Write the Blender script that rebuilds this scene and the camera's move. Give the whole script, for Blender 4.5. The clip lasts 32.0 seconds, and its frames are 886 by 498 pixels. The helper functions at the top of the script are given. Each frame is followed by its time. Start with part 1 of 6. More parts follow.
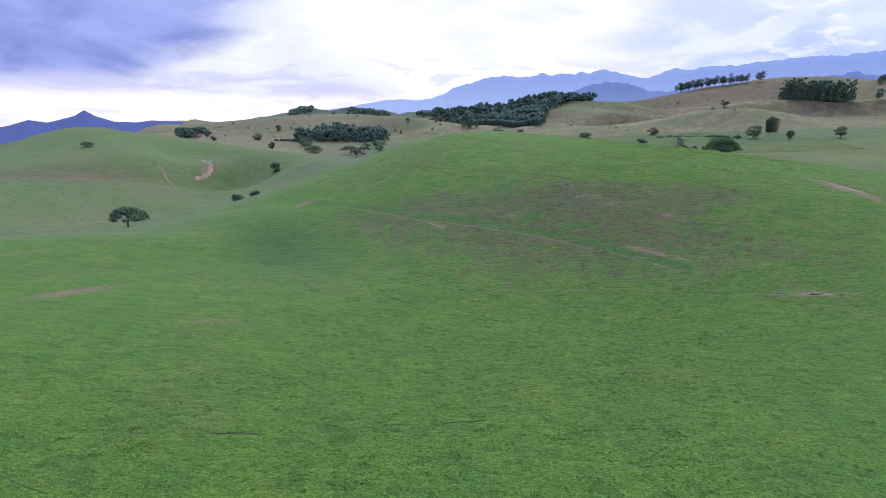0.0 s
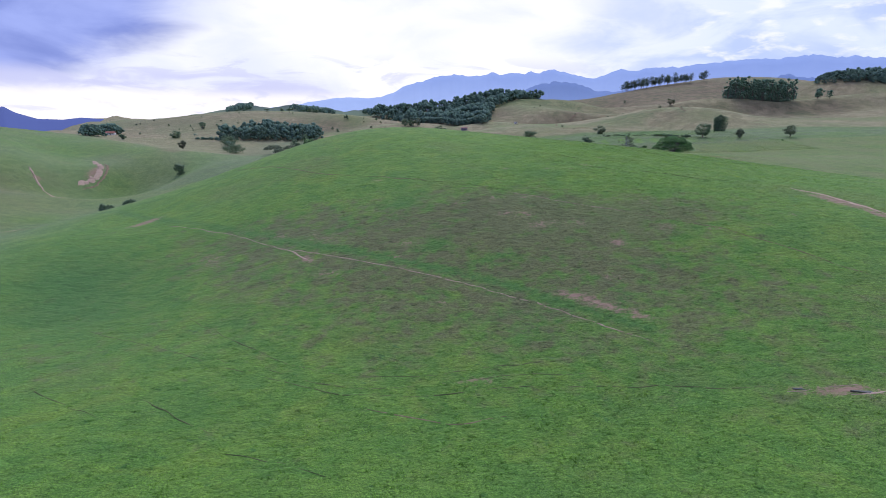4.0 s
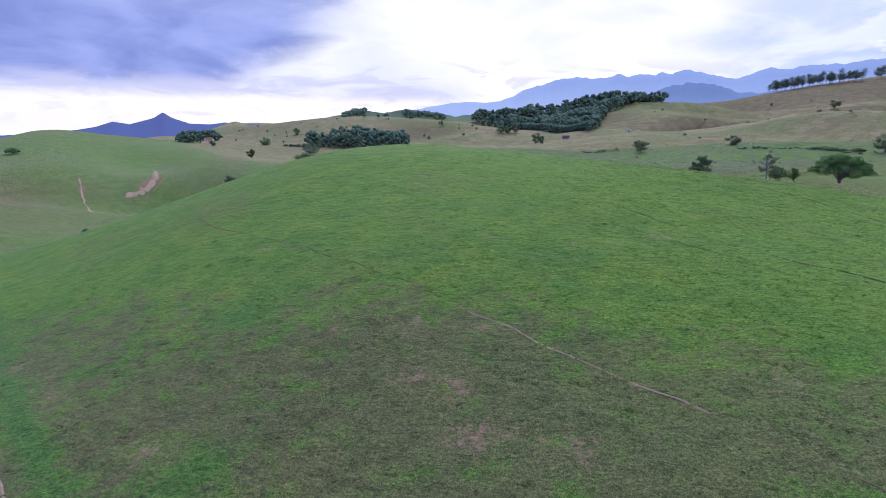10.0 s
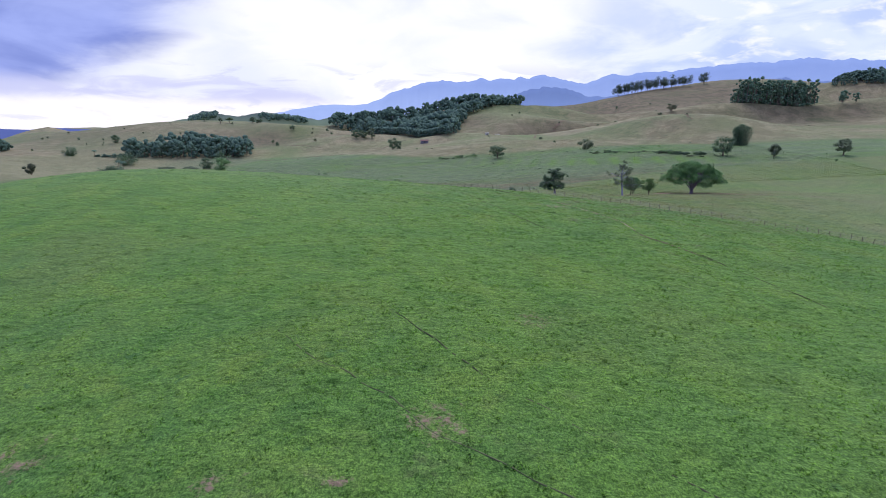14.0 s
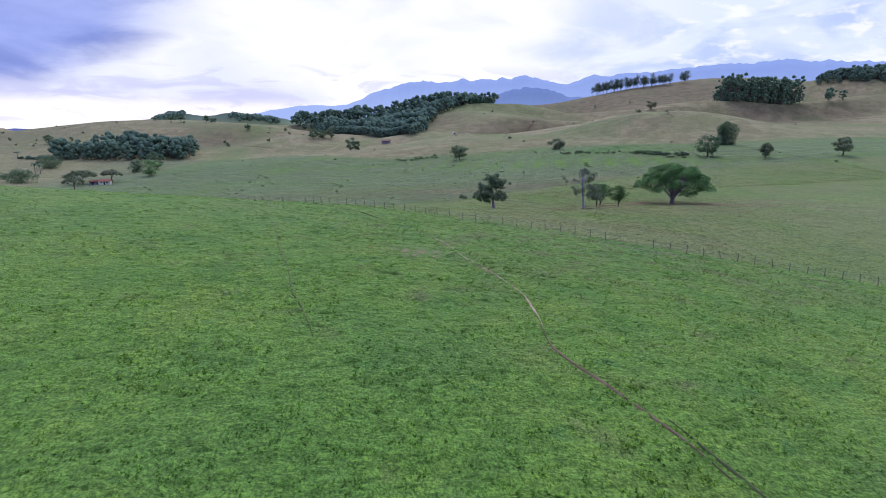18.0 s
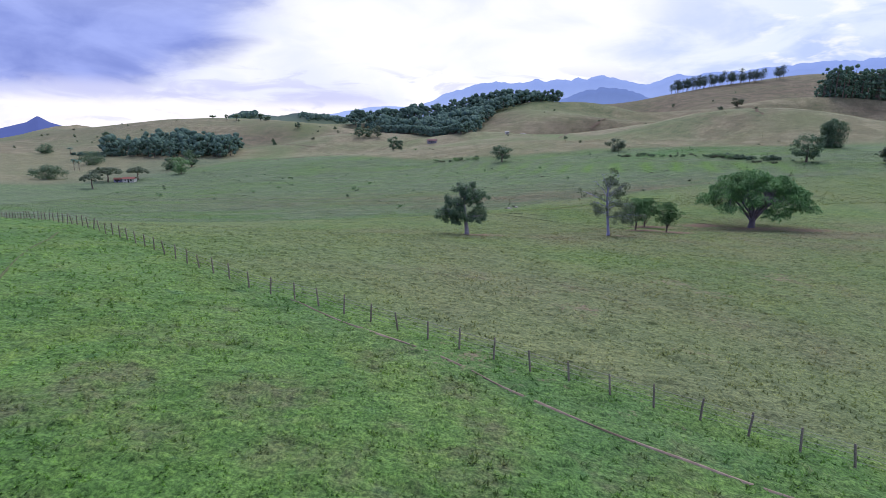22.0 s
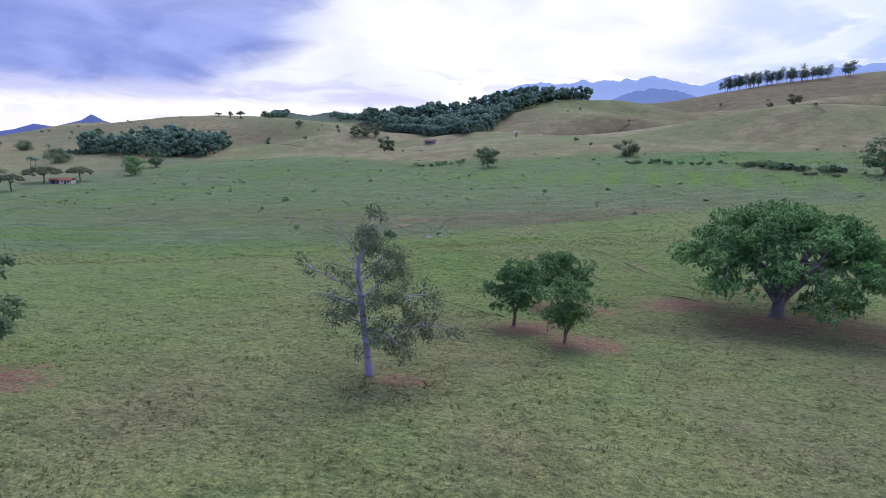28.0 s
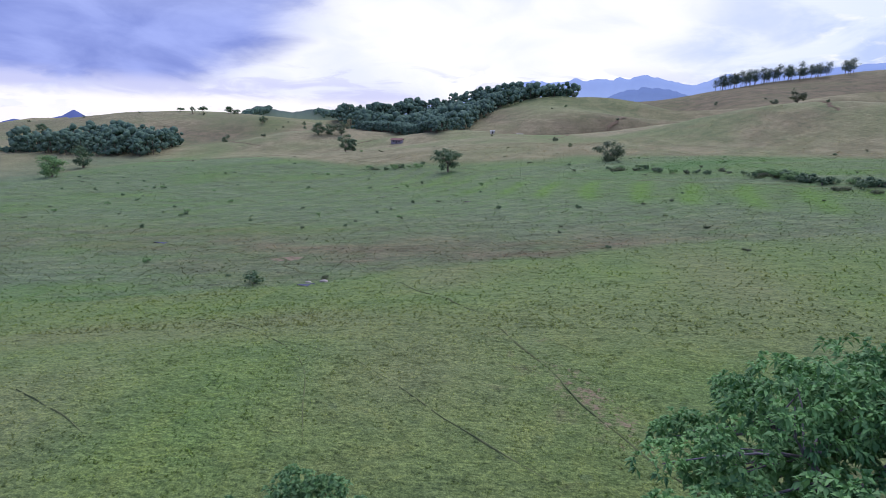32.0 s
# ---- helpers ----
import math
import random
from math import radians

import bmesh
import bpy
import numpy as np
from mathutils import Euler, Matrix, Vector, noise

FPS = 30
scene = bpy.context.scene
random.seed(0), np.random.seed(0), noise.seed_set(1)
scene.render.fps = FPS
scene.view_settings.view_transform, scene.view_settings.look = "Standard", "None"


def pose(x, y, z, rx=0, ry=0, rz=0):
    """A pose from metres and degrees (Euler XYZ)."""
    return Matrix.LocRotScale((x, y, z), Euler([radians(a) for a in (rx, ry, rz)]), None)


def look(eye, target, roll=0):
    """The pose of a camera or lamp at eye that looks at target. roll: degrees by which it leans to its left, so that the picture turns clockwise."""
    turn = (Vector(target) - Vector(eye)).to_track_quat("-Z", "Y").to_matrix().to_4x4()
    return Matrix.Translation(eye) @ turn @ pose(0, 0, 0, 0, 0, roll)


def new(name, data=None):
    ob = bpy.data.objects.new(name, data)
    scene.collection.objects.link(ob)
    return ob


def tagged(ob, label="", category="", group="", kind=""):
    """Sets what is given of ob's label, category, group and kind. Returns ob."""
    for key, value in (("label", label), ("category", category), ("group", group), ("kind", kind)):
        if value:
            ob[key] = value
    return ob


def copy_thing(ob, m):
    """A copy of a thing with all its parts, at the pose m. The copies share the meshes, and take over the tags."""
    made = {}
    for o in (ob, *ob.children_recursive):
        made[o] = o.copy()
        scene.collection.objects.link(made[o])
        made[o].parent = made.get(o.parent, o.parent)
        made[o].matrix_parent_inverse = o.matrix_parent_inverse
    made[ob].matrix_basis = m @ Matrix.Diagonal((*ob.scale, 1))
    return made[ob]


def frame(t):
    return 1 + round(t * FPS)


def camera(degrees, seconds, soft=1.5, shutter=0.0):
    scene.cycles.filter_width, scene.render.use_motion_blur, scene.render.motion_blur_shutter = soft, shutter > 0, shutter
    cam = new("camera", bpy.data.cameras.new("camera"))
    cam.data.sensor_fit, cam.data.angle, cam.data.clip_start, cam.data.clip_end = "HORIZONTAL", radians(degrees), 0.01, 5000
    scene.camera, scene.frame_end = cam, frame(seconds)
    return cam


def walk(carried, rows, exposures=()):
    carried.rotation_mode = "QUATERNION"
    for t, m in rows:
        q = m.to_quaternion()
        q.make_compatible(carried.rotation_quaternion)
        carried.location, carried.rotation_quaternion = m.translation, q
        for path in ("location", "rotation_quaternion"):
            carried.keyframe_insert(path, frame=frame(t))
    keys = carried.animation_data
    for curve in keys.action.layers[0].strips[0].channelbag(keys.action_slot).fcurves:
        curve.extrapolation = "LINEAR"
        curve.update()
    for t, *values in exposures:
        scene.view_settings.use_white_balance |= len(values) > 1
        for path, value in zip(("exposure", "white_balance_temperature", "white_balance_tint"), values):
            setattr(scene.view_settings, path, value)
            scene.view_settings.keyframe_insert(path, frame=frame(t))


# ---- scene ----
cam = camera(79.6, 32.0, soft=0.55)
PATH = [
    (0, (2.369, 3.955, 34.403), (2.353, 5.896, 33.921), 0.5),
    (0.5, (4.387, 9.549, 34.097), (4.383, 11.491, 33.617), 0.7),
    (1, (6.541, 15.003, 33.793), (6.559, 16.945, 33.314), 0.8),
    (1.5, (8.696, 20.383, 33.525), (8.733, 22.324, 33.044), 0.7),
    (2, (10.929, 25.929, 33.257), (10.975, 27.87, 32.775), 0.7),
    (2.5, (13.257, 31.614, 32.996), (13.316, 33.554, 32.512), 0.8),
    (3, (15.564, 37.455, 32.775), (15.64, 39.394, 32.289), 0.7),
    (3.5, (17.945, 43.314, 32.541), (18.048, 45.252, 32.055), 0.7),
    (4, (20.267, 49.188, 32.287), (20.42, 51.123, 31.804), 0.8),
    (4.5, (22.912, 54.978, 32.219), (23.153, 56.903, 31.734), 0.7),
    (6.5, (34.249, 78.63, 32.589), (34.487, 80.559, 32.117), -0.1),
    (7, (37.252, 84.626, 32.85), (37.423, 86.562, 32.38), -0.1),
    (7.5, (40.314, 90.673, 33.19), (40.392, 92.616, 32.72), -0.1),
    (8, (43.178, 96.95, 33.547), (43.151, 98.894, 33.076), 0.1),
    (8.5, (45.806, 103.259, 33.923), (45.685, 105.2, 33.453), 0.2),
    (9, (48.326, 109.465, 34.312), (48.127, 111.398, 33.841), 0.4),
    (9.5, (50.744, 115.681, 34.665), (50.486, 117.607, 34.193), 0.5),
    (10, (52.977, 122.11, 35.014), (52.699, 124.033, 34.54), 0.7),
    (10.5, (54.977, 128.596, 35.316), (54.712, 130.521, 34.843), 0.7),
    (11, (56.806, 135.041, 35.624), (56.576, 136.971, 35.151), 0.7),
    (11.5, (58.627, 141.282, 35.928), (58.447, 143.217, 35.457), 0.8),
    (12, (60.528, 147.323, 36.284), (60.438, 149.266, 35.817), 0.7),
    (12.5, (62.617, 153.162, 36.598), (62.619, 155.108, 36.133), 0.6),
    (13, (64.922, 158.863, 36.742), (65.005, 160.807, 36.278), 0.5),
    (13.5, (67.323, 164.488, 36.784), (67.46, 166.43, 36.322), 0.4),
    (14, (69.971, 170.045, 36.825), (70.145, 171.984, 36.364), 0.4),
    (14.5, (72.75, 175.62, 36.807), (72.945, 177.556, 36.347), 0.3),
    (15, (75.701, 181.195, 36.77), (75.906, 183.131, 36.311), 0.2),
    (15.5, (78.767, 186.692, 36.604), (78.979, 188.627, 36.144), 0.2),
    (17.5, (91.655, 207.815, 34.663), (91.881, 209.749, 34.207), 0.4),
    (18, (94.742, 212.869, 34.33), (94.972, 214.802, 33.874), 0.4),
    (18.5, (97.884, 217.849, 33.968), (98.116, 219.783, 33.513), 0.4),
    (19, (101.135, 222.926, 33.579), (101.369, 224.86, 33.125), 0.4),
    (19.5, (104.448, 228.01, 33.171), (104.681, 229.944, 32.717), 0.3),
    (20, (107.761, 233.096, 32.795), (107.994, 235.03, 32.343), 0.4),
    (20.5, (111.094, 238.126, 32.465), (111.278, 240.065, 32.014), 0.4),
    (21, (114.442, 243.45, 32.118), (114.554, 245.395, 31.666), 0.5),
    (21.5, (117.641, 248.936, 31.787), (117.675, 250.884, 31.333), 0.7),
    (22, (120.732, 254.433, 31.732), (120.701, 256.381, 31.279), 0.7),
    (22.5, (123.692, 260.004, 31.604), (123.694, 261.952, 31.151), 0.7),
    (23, (126.557, 265.591, 31.467), (126.577, 267.539, 31.016), 0.8),
    (23.5, (129.414, 270.943, 31.342), (129.434, 272.892, 30.891), 0.8),
    (24, (132.331, 276.177, 31.153), (132.355, 278.125, 30.703), 0.8),
    (24.5, (135.492, 281.172, 30.948), (135.526, 283.12, 30.498), 0.8),
    (26.5, (149.951, 300.311, 29.795), (149.919, 302.26, 29.347), 1.0),
    (27, (152.91, 305.339, 29.76), (152.783, 307.284, 29.311), 1.0),
    (27.5, (155.573, 310.62, 29.822), (155.39, 312.56, 29.372), 1.2),
    (28, (158.078, 316.037, 29.953), (157.883, 317.976, 29.503), 1.2),
    (28.5, (160.262, 321.535, 30.093), (160.063, 323.473, 29.643), 1.2),
    (29, (162.286, 327.027, 30.152), (162.09, 328.966, 29.702), 1.4),
    (29.5, (164.178, 332.432, 30.188), (163.994, 334.372, 29.738), 1.4),
    (30, (165.874, 337.899, 30.237), (165.688, 339.838, 29.786), 1.4),
    (30.5, (167.463, 343.438, 30.27), (167.285, 345.379, 29.819), 1.5),
    (31, (169.118, 348.885, 30.292), (168.964, 350.827, 29.84), 1.5),
    (31.5, (170.675, 354.49, 30.229), (170.529, 356.432, 29.776), 1.5),
    (32, (172.174, 360.157, 30.151), (172.004, 362.097, 29.695), 1.6),
]
walk(cam, [(t, look(eye, target, roll)) for t, eye, target, roll in PATH])

# ---- light: a bright, broken overcast sky with a soft sun ahead ----
SUN_AZ, SUN_EL = 4.0, 52.0
sun = new("sun", bpy.data.lights.new("sun", "SUN"))
sun.data.energy, sun.data.angle, sun.data.color = 2.1, radians(48), (1.0, 0.98, 0.98)
sun.matrix_world = pose(0, 0, 400, 90 - SUN_EL, 0, 180 - SUN_AZ)


class Graph:
    """A thin writer of shader nodes: every call returns an output socket."""

    def __init__(self, tree):
        self.tree = tree
        tree.nodes.clear()

    def add(self, kind, out=0, **given):
        n = self.tree.nodes.new(kind)
        for key, value in given.items():
            self.put(n.inputs[key], value)
        return n.outputs[out]

    def layer(self, key):
        n = self.tree.nodes.new("ShaderNodeAttribute")
        n.attribute_name = key
        return n.outputs[2]

    def put(self, socket, value):
        if isinstance(value, bpy.types.NodeSocket):
            self.tree.links.new(value, socket)
        else:
            socket.default_value = value

    def math(self, op, a, b=0.0, c=0.0, clamp=False):
        n = self.tree.nodes.new("ShaderNodeMath")
        n.operation, n.use_clamp = op, clamp
        for s, v in zip(n.inputs, (a, b, c)):
            self.put(s, v)
        return n.outputs[0]

    def mix(self, f, a, b, blend="MIX"):
        n = self.tree.nodes.new("ShaderNodeMix")
        n.data_type, n.blend_type = "RGBA", blend
        self.put(n.inputs[0], f)
        for s, v in ((n.inputs[6], a), (n.inputs[7], b)):
            self.put(s, (*v, 1.0) if isinstance(v, tuple) and len(v) == 3 else v)
        return n.outputs[2]

    def ramp(self, v, lo, hi, a=0.0, b=1.0):
        n = self.tree.nodes.new("ShaderNodeMapRange")
        n.interpolation_type = "SMOOTHSTEP"
        for s, x in zip(n.inputs, (v, lo, hi, a, b)):
            self.put(s, x)
        return n.outputs[0]

    def noise(self, vec, scale, detail=3.0, rough=0.55, warp=0.0, out=0):
        n = self.tree.nodes.new("ShaderNodeTexNoise")
        self.put(n.inputs["Vector"], vec)
        for key, v in (("Scale", scale), ("Detail", detail), ("Roughness", rough), ("Distortion", warp)):
            n.inputs[key].default_value = v
        return n.outputs[out]

    def stretch(self, vec, scale, turn=0.0):
        n = self.tree.nodes.new("ShaderNodeMapping")
        self.put(n.inputs["Vector"], vec)
        n.inputs["Scale"].default_value, n.inputs["Rotation"].default_value = scale, (0, 0, radians(turn))
        return n.outputs[0]


def make_world():
    w = bpy.data.worlds.new("sky")
    scene.world, w.use_nodes = w, True
    g = Graph(w.node_tree)
    d = g.add("ShaderNodeTexCoord")
    xyz = g.tree.nodes.new("ShaderNodeSeparateXYZ")
    g.put(xyz.inputs[0], d)
    x, y, z = xyz.outputs
    clear = g.tree.nodes.new("ShaderNodeTexSky")
    clear.sky_type, clear.sun_disc = "NISHITA", False
    clear.sun_elevation, clear.sun_rotation = radians(SUN_EL), radians(SUN_AZ)
    sky = clear.outputs[0]
    el = g.math("ARCSINE", z)
    turn = g.math("ARCTAN2", x, y)
    dome = g.add("ShaderNodeCombineXYZ", X=turn, Y=g.math("MULTIPLY", el, 1.8))
    broad = g.noise(dome, 3.2, 3.0, 0.5, 0.4)
    fine = g.noise(g.stretch(dome, (0.75, 1.0, 1.0), 16), 8.0, 5.0, 0.55, 0.5)
    wisp = g.noise(g.stretch(dome, (0.45, 1.0, 1.0), 9), 17.0, 5.0, 0.55, 0.8)
    puff = g.noise(g.stretch(dome, (0.7, 1.0, 1.0), -8), 26.0, 4.0, 0.55, 0.3)
    soft = g.math("SUBTRACT", g.math("ADD", g.math("MULTIPLY", broad, 0.6), g.math("MULTIPLY", fine, 0.4)), 0.5)
    streak = g.math("SUBTRACT", g.math("ADD", g.math("MULTIPLY", fine, 0.5), g.math("MULTIPLY", wisp, 0.5)), 0.5)
    # white, softly mottled deck ahead
    hue = g.mix(g.ramp(soft, -0.06, 0.16), (1.0, 1.0, 1.05), (0.80, 0.84, 1.04))
    # lavender patches low down
    lowly = g.math("MULTIPLY", g.ramp(el, 0.115, 0.075), g.ramp(wisp, 0.50, 0.62))
    hue = g.mix(g.math("MULTIPLY", lowly, 0.6), hue, (0.62, 0.64, 0.94))
    # pale blue-grey veil to the east with a few white heaps
    side = g.ramp(g.math("ADD", turn, g.math("MULTIPLY", soft, 0.5)), radians(10), radians(32))
    east = g.mix(g.ramp(fine, 0.40, 0.62), (0.76, 0.84, 1.03), (0.52, 0.63, 0.97))
    heap = g.math("MULTIPLY", g.ramp(puff, 0.50, 0.70), g.ramp(turn, radians(26), radians(30)))
    hue = g.mix(side, hue, g.mix(g.math("MULTIPLY", heap, 0.8), east, (1.0, 1.0, 1.02)))
    # heavy blue-grey bank to the west, its lower edge level and its near edge rising
    edge = g.math("SUBTRACT", g.math("ADD", turn, g.math("MULTIPLY", soft, 0.5)), g.math("MULTIPLY", g.math("SUBTRACT", g.math("MINIMUM", el, 0.15), 0.068), 1.7))
    heavy = g.math("MULTIPLY", g.ramp(edge, radians(-22), radians(-31)), g.ramp(g.math("ADD", el, g.math("MULTIPLY", streak, 0.05)), 0.036, 0.058))
    dense = g.ramp(g.math("ADD", g.math("MULTIPLY", streak, 0.5), g.math("MULTIPLY", soft, 1.6)), -0.12, 0.26)
    deep = g.mix(dense, (0.150, 0.215, 0.66), (0.32, 0.40, 0.90))
    top = g.mix(g.ramp(el, 0.13, 0.20, 0.0, 0.35), deep, (0.50, 0.57, 0.95))
    hue = g.mix(g.math("MULTIPLY", heavy, 0.94), hue, top)
    # ragged lavender fringe under the bank, then a bright band above the horizon
    fringe = g.math("MULTIPLY", g.ramp(turn, radians(-2), radians(-14)), g.math("MULTIPLY", g.ramp(el, 0.022, 0.038), g.ramp(el, 0.075, 0.050)))
    hue = g.mix(g.math("MULTIPLY", fringe, g.ramp(wisp, 0.38, 0.58, 0.15, 0.85)), hue, (0.62, 0.64, 0.95))
    bright = g.math("MULTIPLY", g.ramp(el, 0.045, 0.022), g.ramp(puff, 0.64, 0.52, 0.35, 1.0))
    hue = g.mix(g.math("MULTIPLY", bright, 0.85), hue, (1.03, 1.0, 1.03))
    both = g.mix(0.006, hue, sky)
    bg = g.add("ShaderNodeBackground", Color=both, Strength=1.0)
    out = g.tree.nodes.new("ShaderNodeOutputWorld")
    g.put(out.inputs["Surface"], bg)


make_world()

# ---- materials ----
MATS = {}


def material(name, rough=0.8, spec=0.25):
    m = bpy.data.materials.new(name)
    m.use_nodes = True
    g = Graph(m.node_tree)
    b = g.tree.nodes.new("ShaderNodeBsdfPrincipled")
    b.inputs["Roughness"].default_value = rough
    b.inputs["Specular IOR Level"].default_value = spec
    out = g.tree.nodes.new("ShaderNodeOutputMaterial")
    g.put(out.inputs["Surface"], b.outputs[0])
    MATS[name] = m
    return m, g, b, out


def bump(g, b, height, strength, distance):
    n = g.tree.nodes.new("ShaderNodeBump")
    n.inputs["Strength"].default_value, n.inputs["Distance"].default_value = strength, distance
    g.put(n.inputs["Height"], height)
    g.put(b.inputs["Normal"], n.outputs[0])


def pasture_colour(g):
    """Colour of the sward from its zones (attributes of the ground) and noise at several sizes, with shade between
    tussocks painted in.
    """
    pos = g.add("ShaderNodeNewGeometry")
    zone = {k: g.layer(k) for k in ("dry", "straw", "lush", "bare", "wet", "brown", "fresh_lit", "litter", "olive", "haze_tint")}
    n1 = g.noise(pos, 1.1, 4.0, 0.65)
    n2 = g.noise(pos, 0.22, 4.0, 0.6)
    n3 = g.noise(pos, 0.045, 3.0, 0.55)
    n4 = g.noise(pos, 4.0, 3.0, 0.7)
    wide = g.noise(pos, 0.011, 4.0, 0.6)
    lump = g.noise(g.stretch(pos, (1.0, 1.9, 1.0), 24), 2.3, 3.0, 0.62, 0.4)
    patch = g.noise(pos, 0.12, 4.0, 0.62, 0.6)
    c = g.mix(g.ramp(n2, 0.30, 0.70), (0.072, 0.172, 0.033), (0.112, 0.212, 0.038))
    c = g.mix(g.ramp(patch, 0.50, 0.66, 0.0, 0.55), c, (0.056, 0.150, 0.036))
    c = g.mix(g.ramp(patch, 0.46, 0.34, 0.0, 0.6), c, (0.138, 0.218, 0.040))
    c = g.mix(g.ramp(n3, 0.52, 0.70, 0.0, 0.45), c, (0.118, 0.152, 0.054))
    # single rank tufts, darker and bluer than the rest
    rank = g.noise(pos, 0.55, 3.0, 0.6, 0.3)
    c = g.mix(g.ramp(rank, 0.63, 0.72, 0.0, 0.8), c, (0.040, 0.122, 0.036))
    c = g.mix(g.math("MULTIPLY", zone["lush"], 0.85), c, (0.046, 0.134, 0.040))
    # distance haze painted into the pasture colour as a grey-green tint
    c = g.mix(zone["haze_tint"], c, g.mix(g.ramp(n2, 0.35, 0.65), (0.128, 0.172, 0.108), (0.176, 0.224, 0.140)))
    spread = g.math("ADD", g.math("MULTIPLY", g.noise(pos, 0.34, 5.0, 0.68, 0.4), 0.6), g.math("MULTIPLY", n2, 0.4))
    dryness = g.math("ADD", zone["dry"], g.math("MULTIPLY", g.math("SUBTRACT", spread, 0.5), 4.2))
    c = g.mix(g.ramp(dryness, 0.22, 1.05, 0.0, 0.74), c, (0.112, 0.092, 0.072))
    # dry hill pasture: tan, olive and brown in ragged patches and along the contours, blued to paint in haze
    blotch = g.noise(pos, 0.024, 7.0, 0.68, 0.5)
    ragged = g.noise(pos, 0.085, 6.0, 0.70)
    contour = g.noise(g.stretch(pos, (0.012, 0.012, 0.22)), 1.0, 6.0, 0.66)
    tan = g.mix(g.ramp(ragged, 0.42, 0.58), (0.226, 0.172, 0.124), (0.322, 0.258, 0.186))
    green = g.math("ADD", zone["olive"], g.math("MULTIPLY", g.math("SUBTRACT", blotch, 0.5), 2.2))
    grassy = g.mix(g.ramp(ragged, 0.40, 0.60), (0.136, 0.152, 0.084), (0.208, 0.210, 0.120))
    tan = g.mix(g.ramp(green, 0.10, 0.80, 0.0, 0.92), tan, grassy)
    tan = g.mix(g.ramp(contour, 0.52, 0.60, 0.0, 0.40), tan, (0.190, 0.142, 0.108))
    tan = g.mix(g.ramp(contour, 0.43, 0.37, 0.0, 0.35), tan, (0.190, 0.198, 0.112))
    tan = g.mix(g.ramp(zone["straw"], 0.5, 0.8), (0.226, 0.188, 0.136), tan)
    c = g.mix(g.ramp(zone["straw"], 0.0, 1.0, 0.0, 0.95), c, tan)
    # wet plain, with extra blue in its colour for distance haze
    c = g.mix(g.math("MULTIPLY", zone["wet"], g.ramp(n2, 0.25, 0.60, 0.35, 0.95)), c, (0.136, 0.178, 0.118))
    streaky = g.noise(g.stretch(pos, (0.05, 0.34, 1.0), -16), 1.0, 6.0, 0.70, 0.3)
    c = g.mix(g.math("MULTIPLY", zone["wet"], g.ramp(streaky, 0.51, 0.63, 0.0, 0.75)), c, (0.086, 0.106, 0.072))
    c = g.mix(g.math("MULTIPLY", zone["wet"], g.ramp(streaky, 0.48, 0.36, 0.0, 0.8)), c, (0.190, 0.240, 0.140))
    umber = g.mix(g.ramp(ragged, 0.40, 0.60), (0.106, 0.072, 0.062), (0.192, 0.130, 0.106))
    umber = g.mix(g.ramp(contour, 0.50, 0.60, 0.0, 0.55), umber, (0.135, 0.120, 0.072))
    c = g.mix(g.math("MULTIPLY", zone["brown"], 0.92), c, umber)
    c = g.mix(g.math("MULTIPLY", zone["fresh_lit"], 0.70), c, (0.118, 0.226, 0.044))
    fleck = g.noise(pos, 0.35, 5.0, 0.75)
    c = g.mix(g.math("MULTIPLY", g.math("ADD", zone["straw"], zone["wet"]), g.ramp(fleck, 0.55, 0.68, 0.0, 0.6)), c, (0.062, 0.075, 0.042))
    # shade in the hollows and light on tussock tops, painted as colour multipliers
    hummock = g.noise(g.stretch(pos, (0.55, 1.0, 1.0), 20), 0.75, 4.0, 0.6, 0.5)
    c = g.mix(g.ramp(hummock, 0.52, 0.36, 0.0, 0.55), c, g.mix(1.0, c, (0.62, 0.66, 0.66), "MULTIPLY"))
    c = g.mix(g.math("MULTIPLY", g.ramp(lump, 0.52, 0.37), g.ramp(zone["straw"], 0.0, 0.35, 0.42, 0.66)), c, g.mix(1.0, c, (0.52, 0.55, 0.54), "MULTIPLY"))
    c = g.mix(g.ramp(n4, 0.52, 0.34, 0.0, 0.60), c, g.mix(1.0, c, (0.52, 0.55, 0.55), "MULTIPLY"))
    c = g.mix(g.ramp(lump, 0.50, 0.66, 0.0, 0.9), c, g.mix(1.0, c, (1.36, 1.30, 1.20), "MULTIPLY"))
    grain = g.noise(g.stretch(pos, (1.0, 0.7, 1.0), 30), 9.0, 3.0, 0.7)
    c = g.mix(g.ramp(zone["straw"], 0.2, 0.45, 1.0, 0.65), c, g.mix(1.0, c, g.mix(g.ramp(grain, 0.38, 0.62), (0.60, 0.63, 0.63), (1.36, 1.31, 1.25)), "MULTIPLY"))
    c = g.mix(g.math("MULTIPLY", zone["wet"], g.ramp(g.noise(g.stretch(pos, (0.10, 0.75, 1.0), -16), 1.0, 5.0, 0.7, 0.2), 0.54, 0.64, 0.0, 0.6)), c, (0.058, 0.066, 0.044))
    worn = g.math("ADD", zone["bare"], g.math("MULTIPLY", g.math("SUBTRACT", g.math("ADD", g.math("MULTIPLY", n1, 0.6), g.math("MULTIPLY", n4, 0.4)), 0.5), 2.6))
    soil = g.mix(n1, (0.148, 0.082, 0.066), (0.310, 0.210, 0.182))
    # rusty leaf litter, its colour darkened to carry the shade under the trees
    shaded_rust = g.mix(g.ramp(n4, 0.35, 0.65), (0.100, 0.052, 0.044), (0.245, 0.136, 0.108))
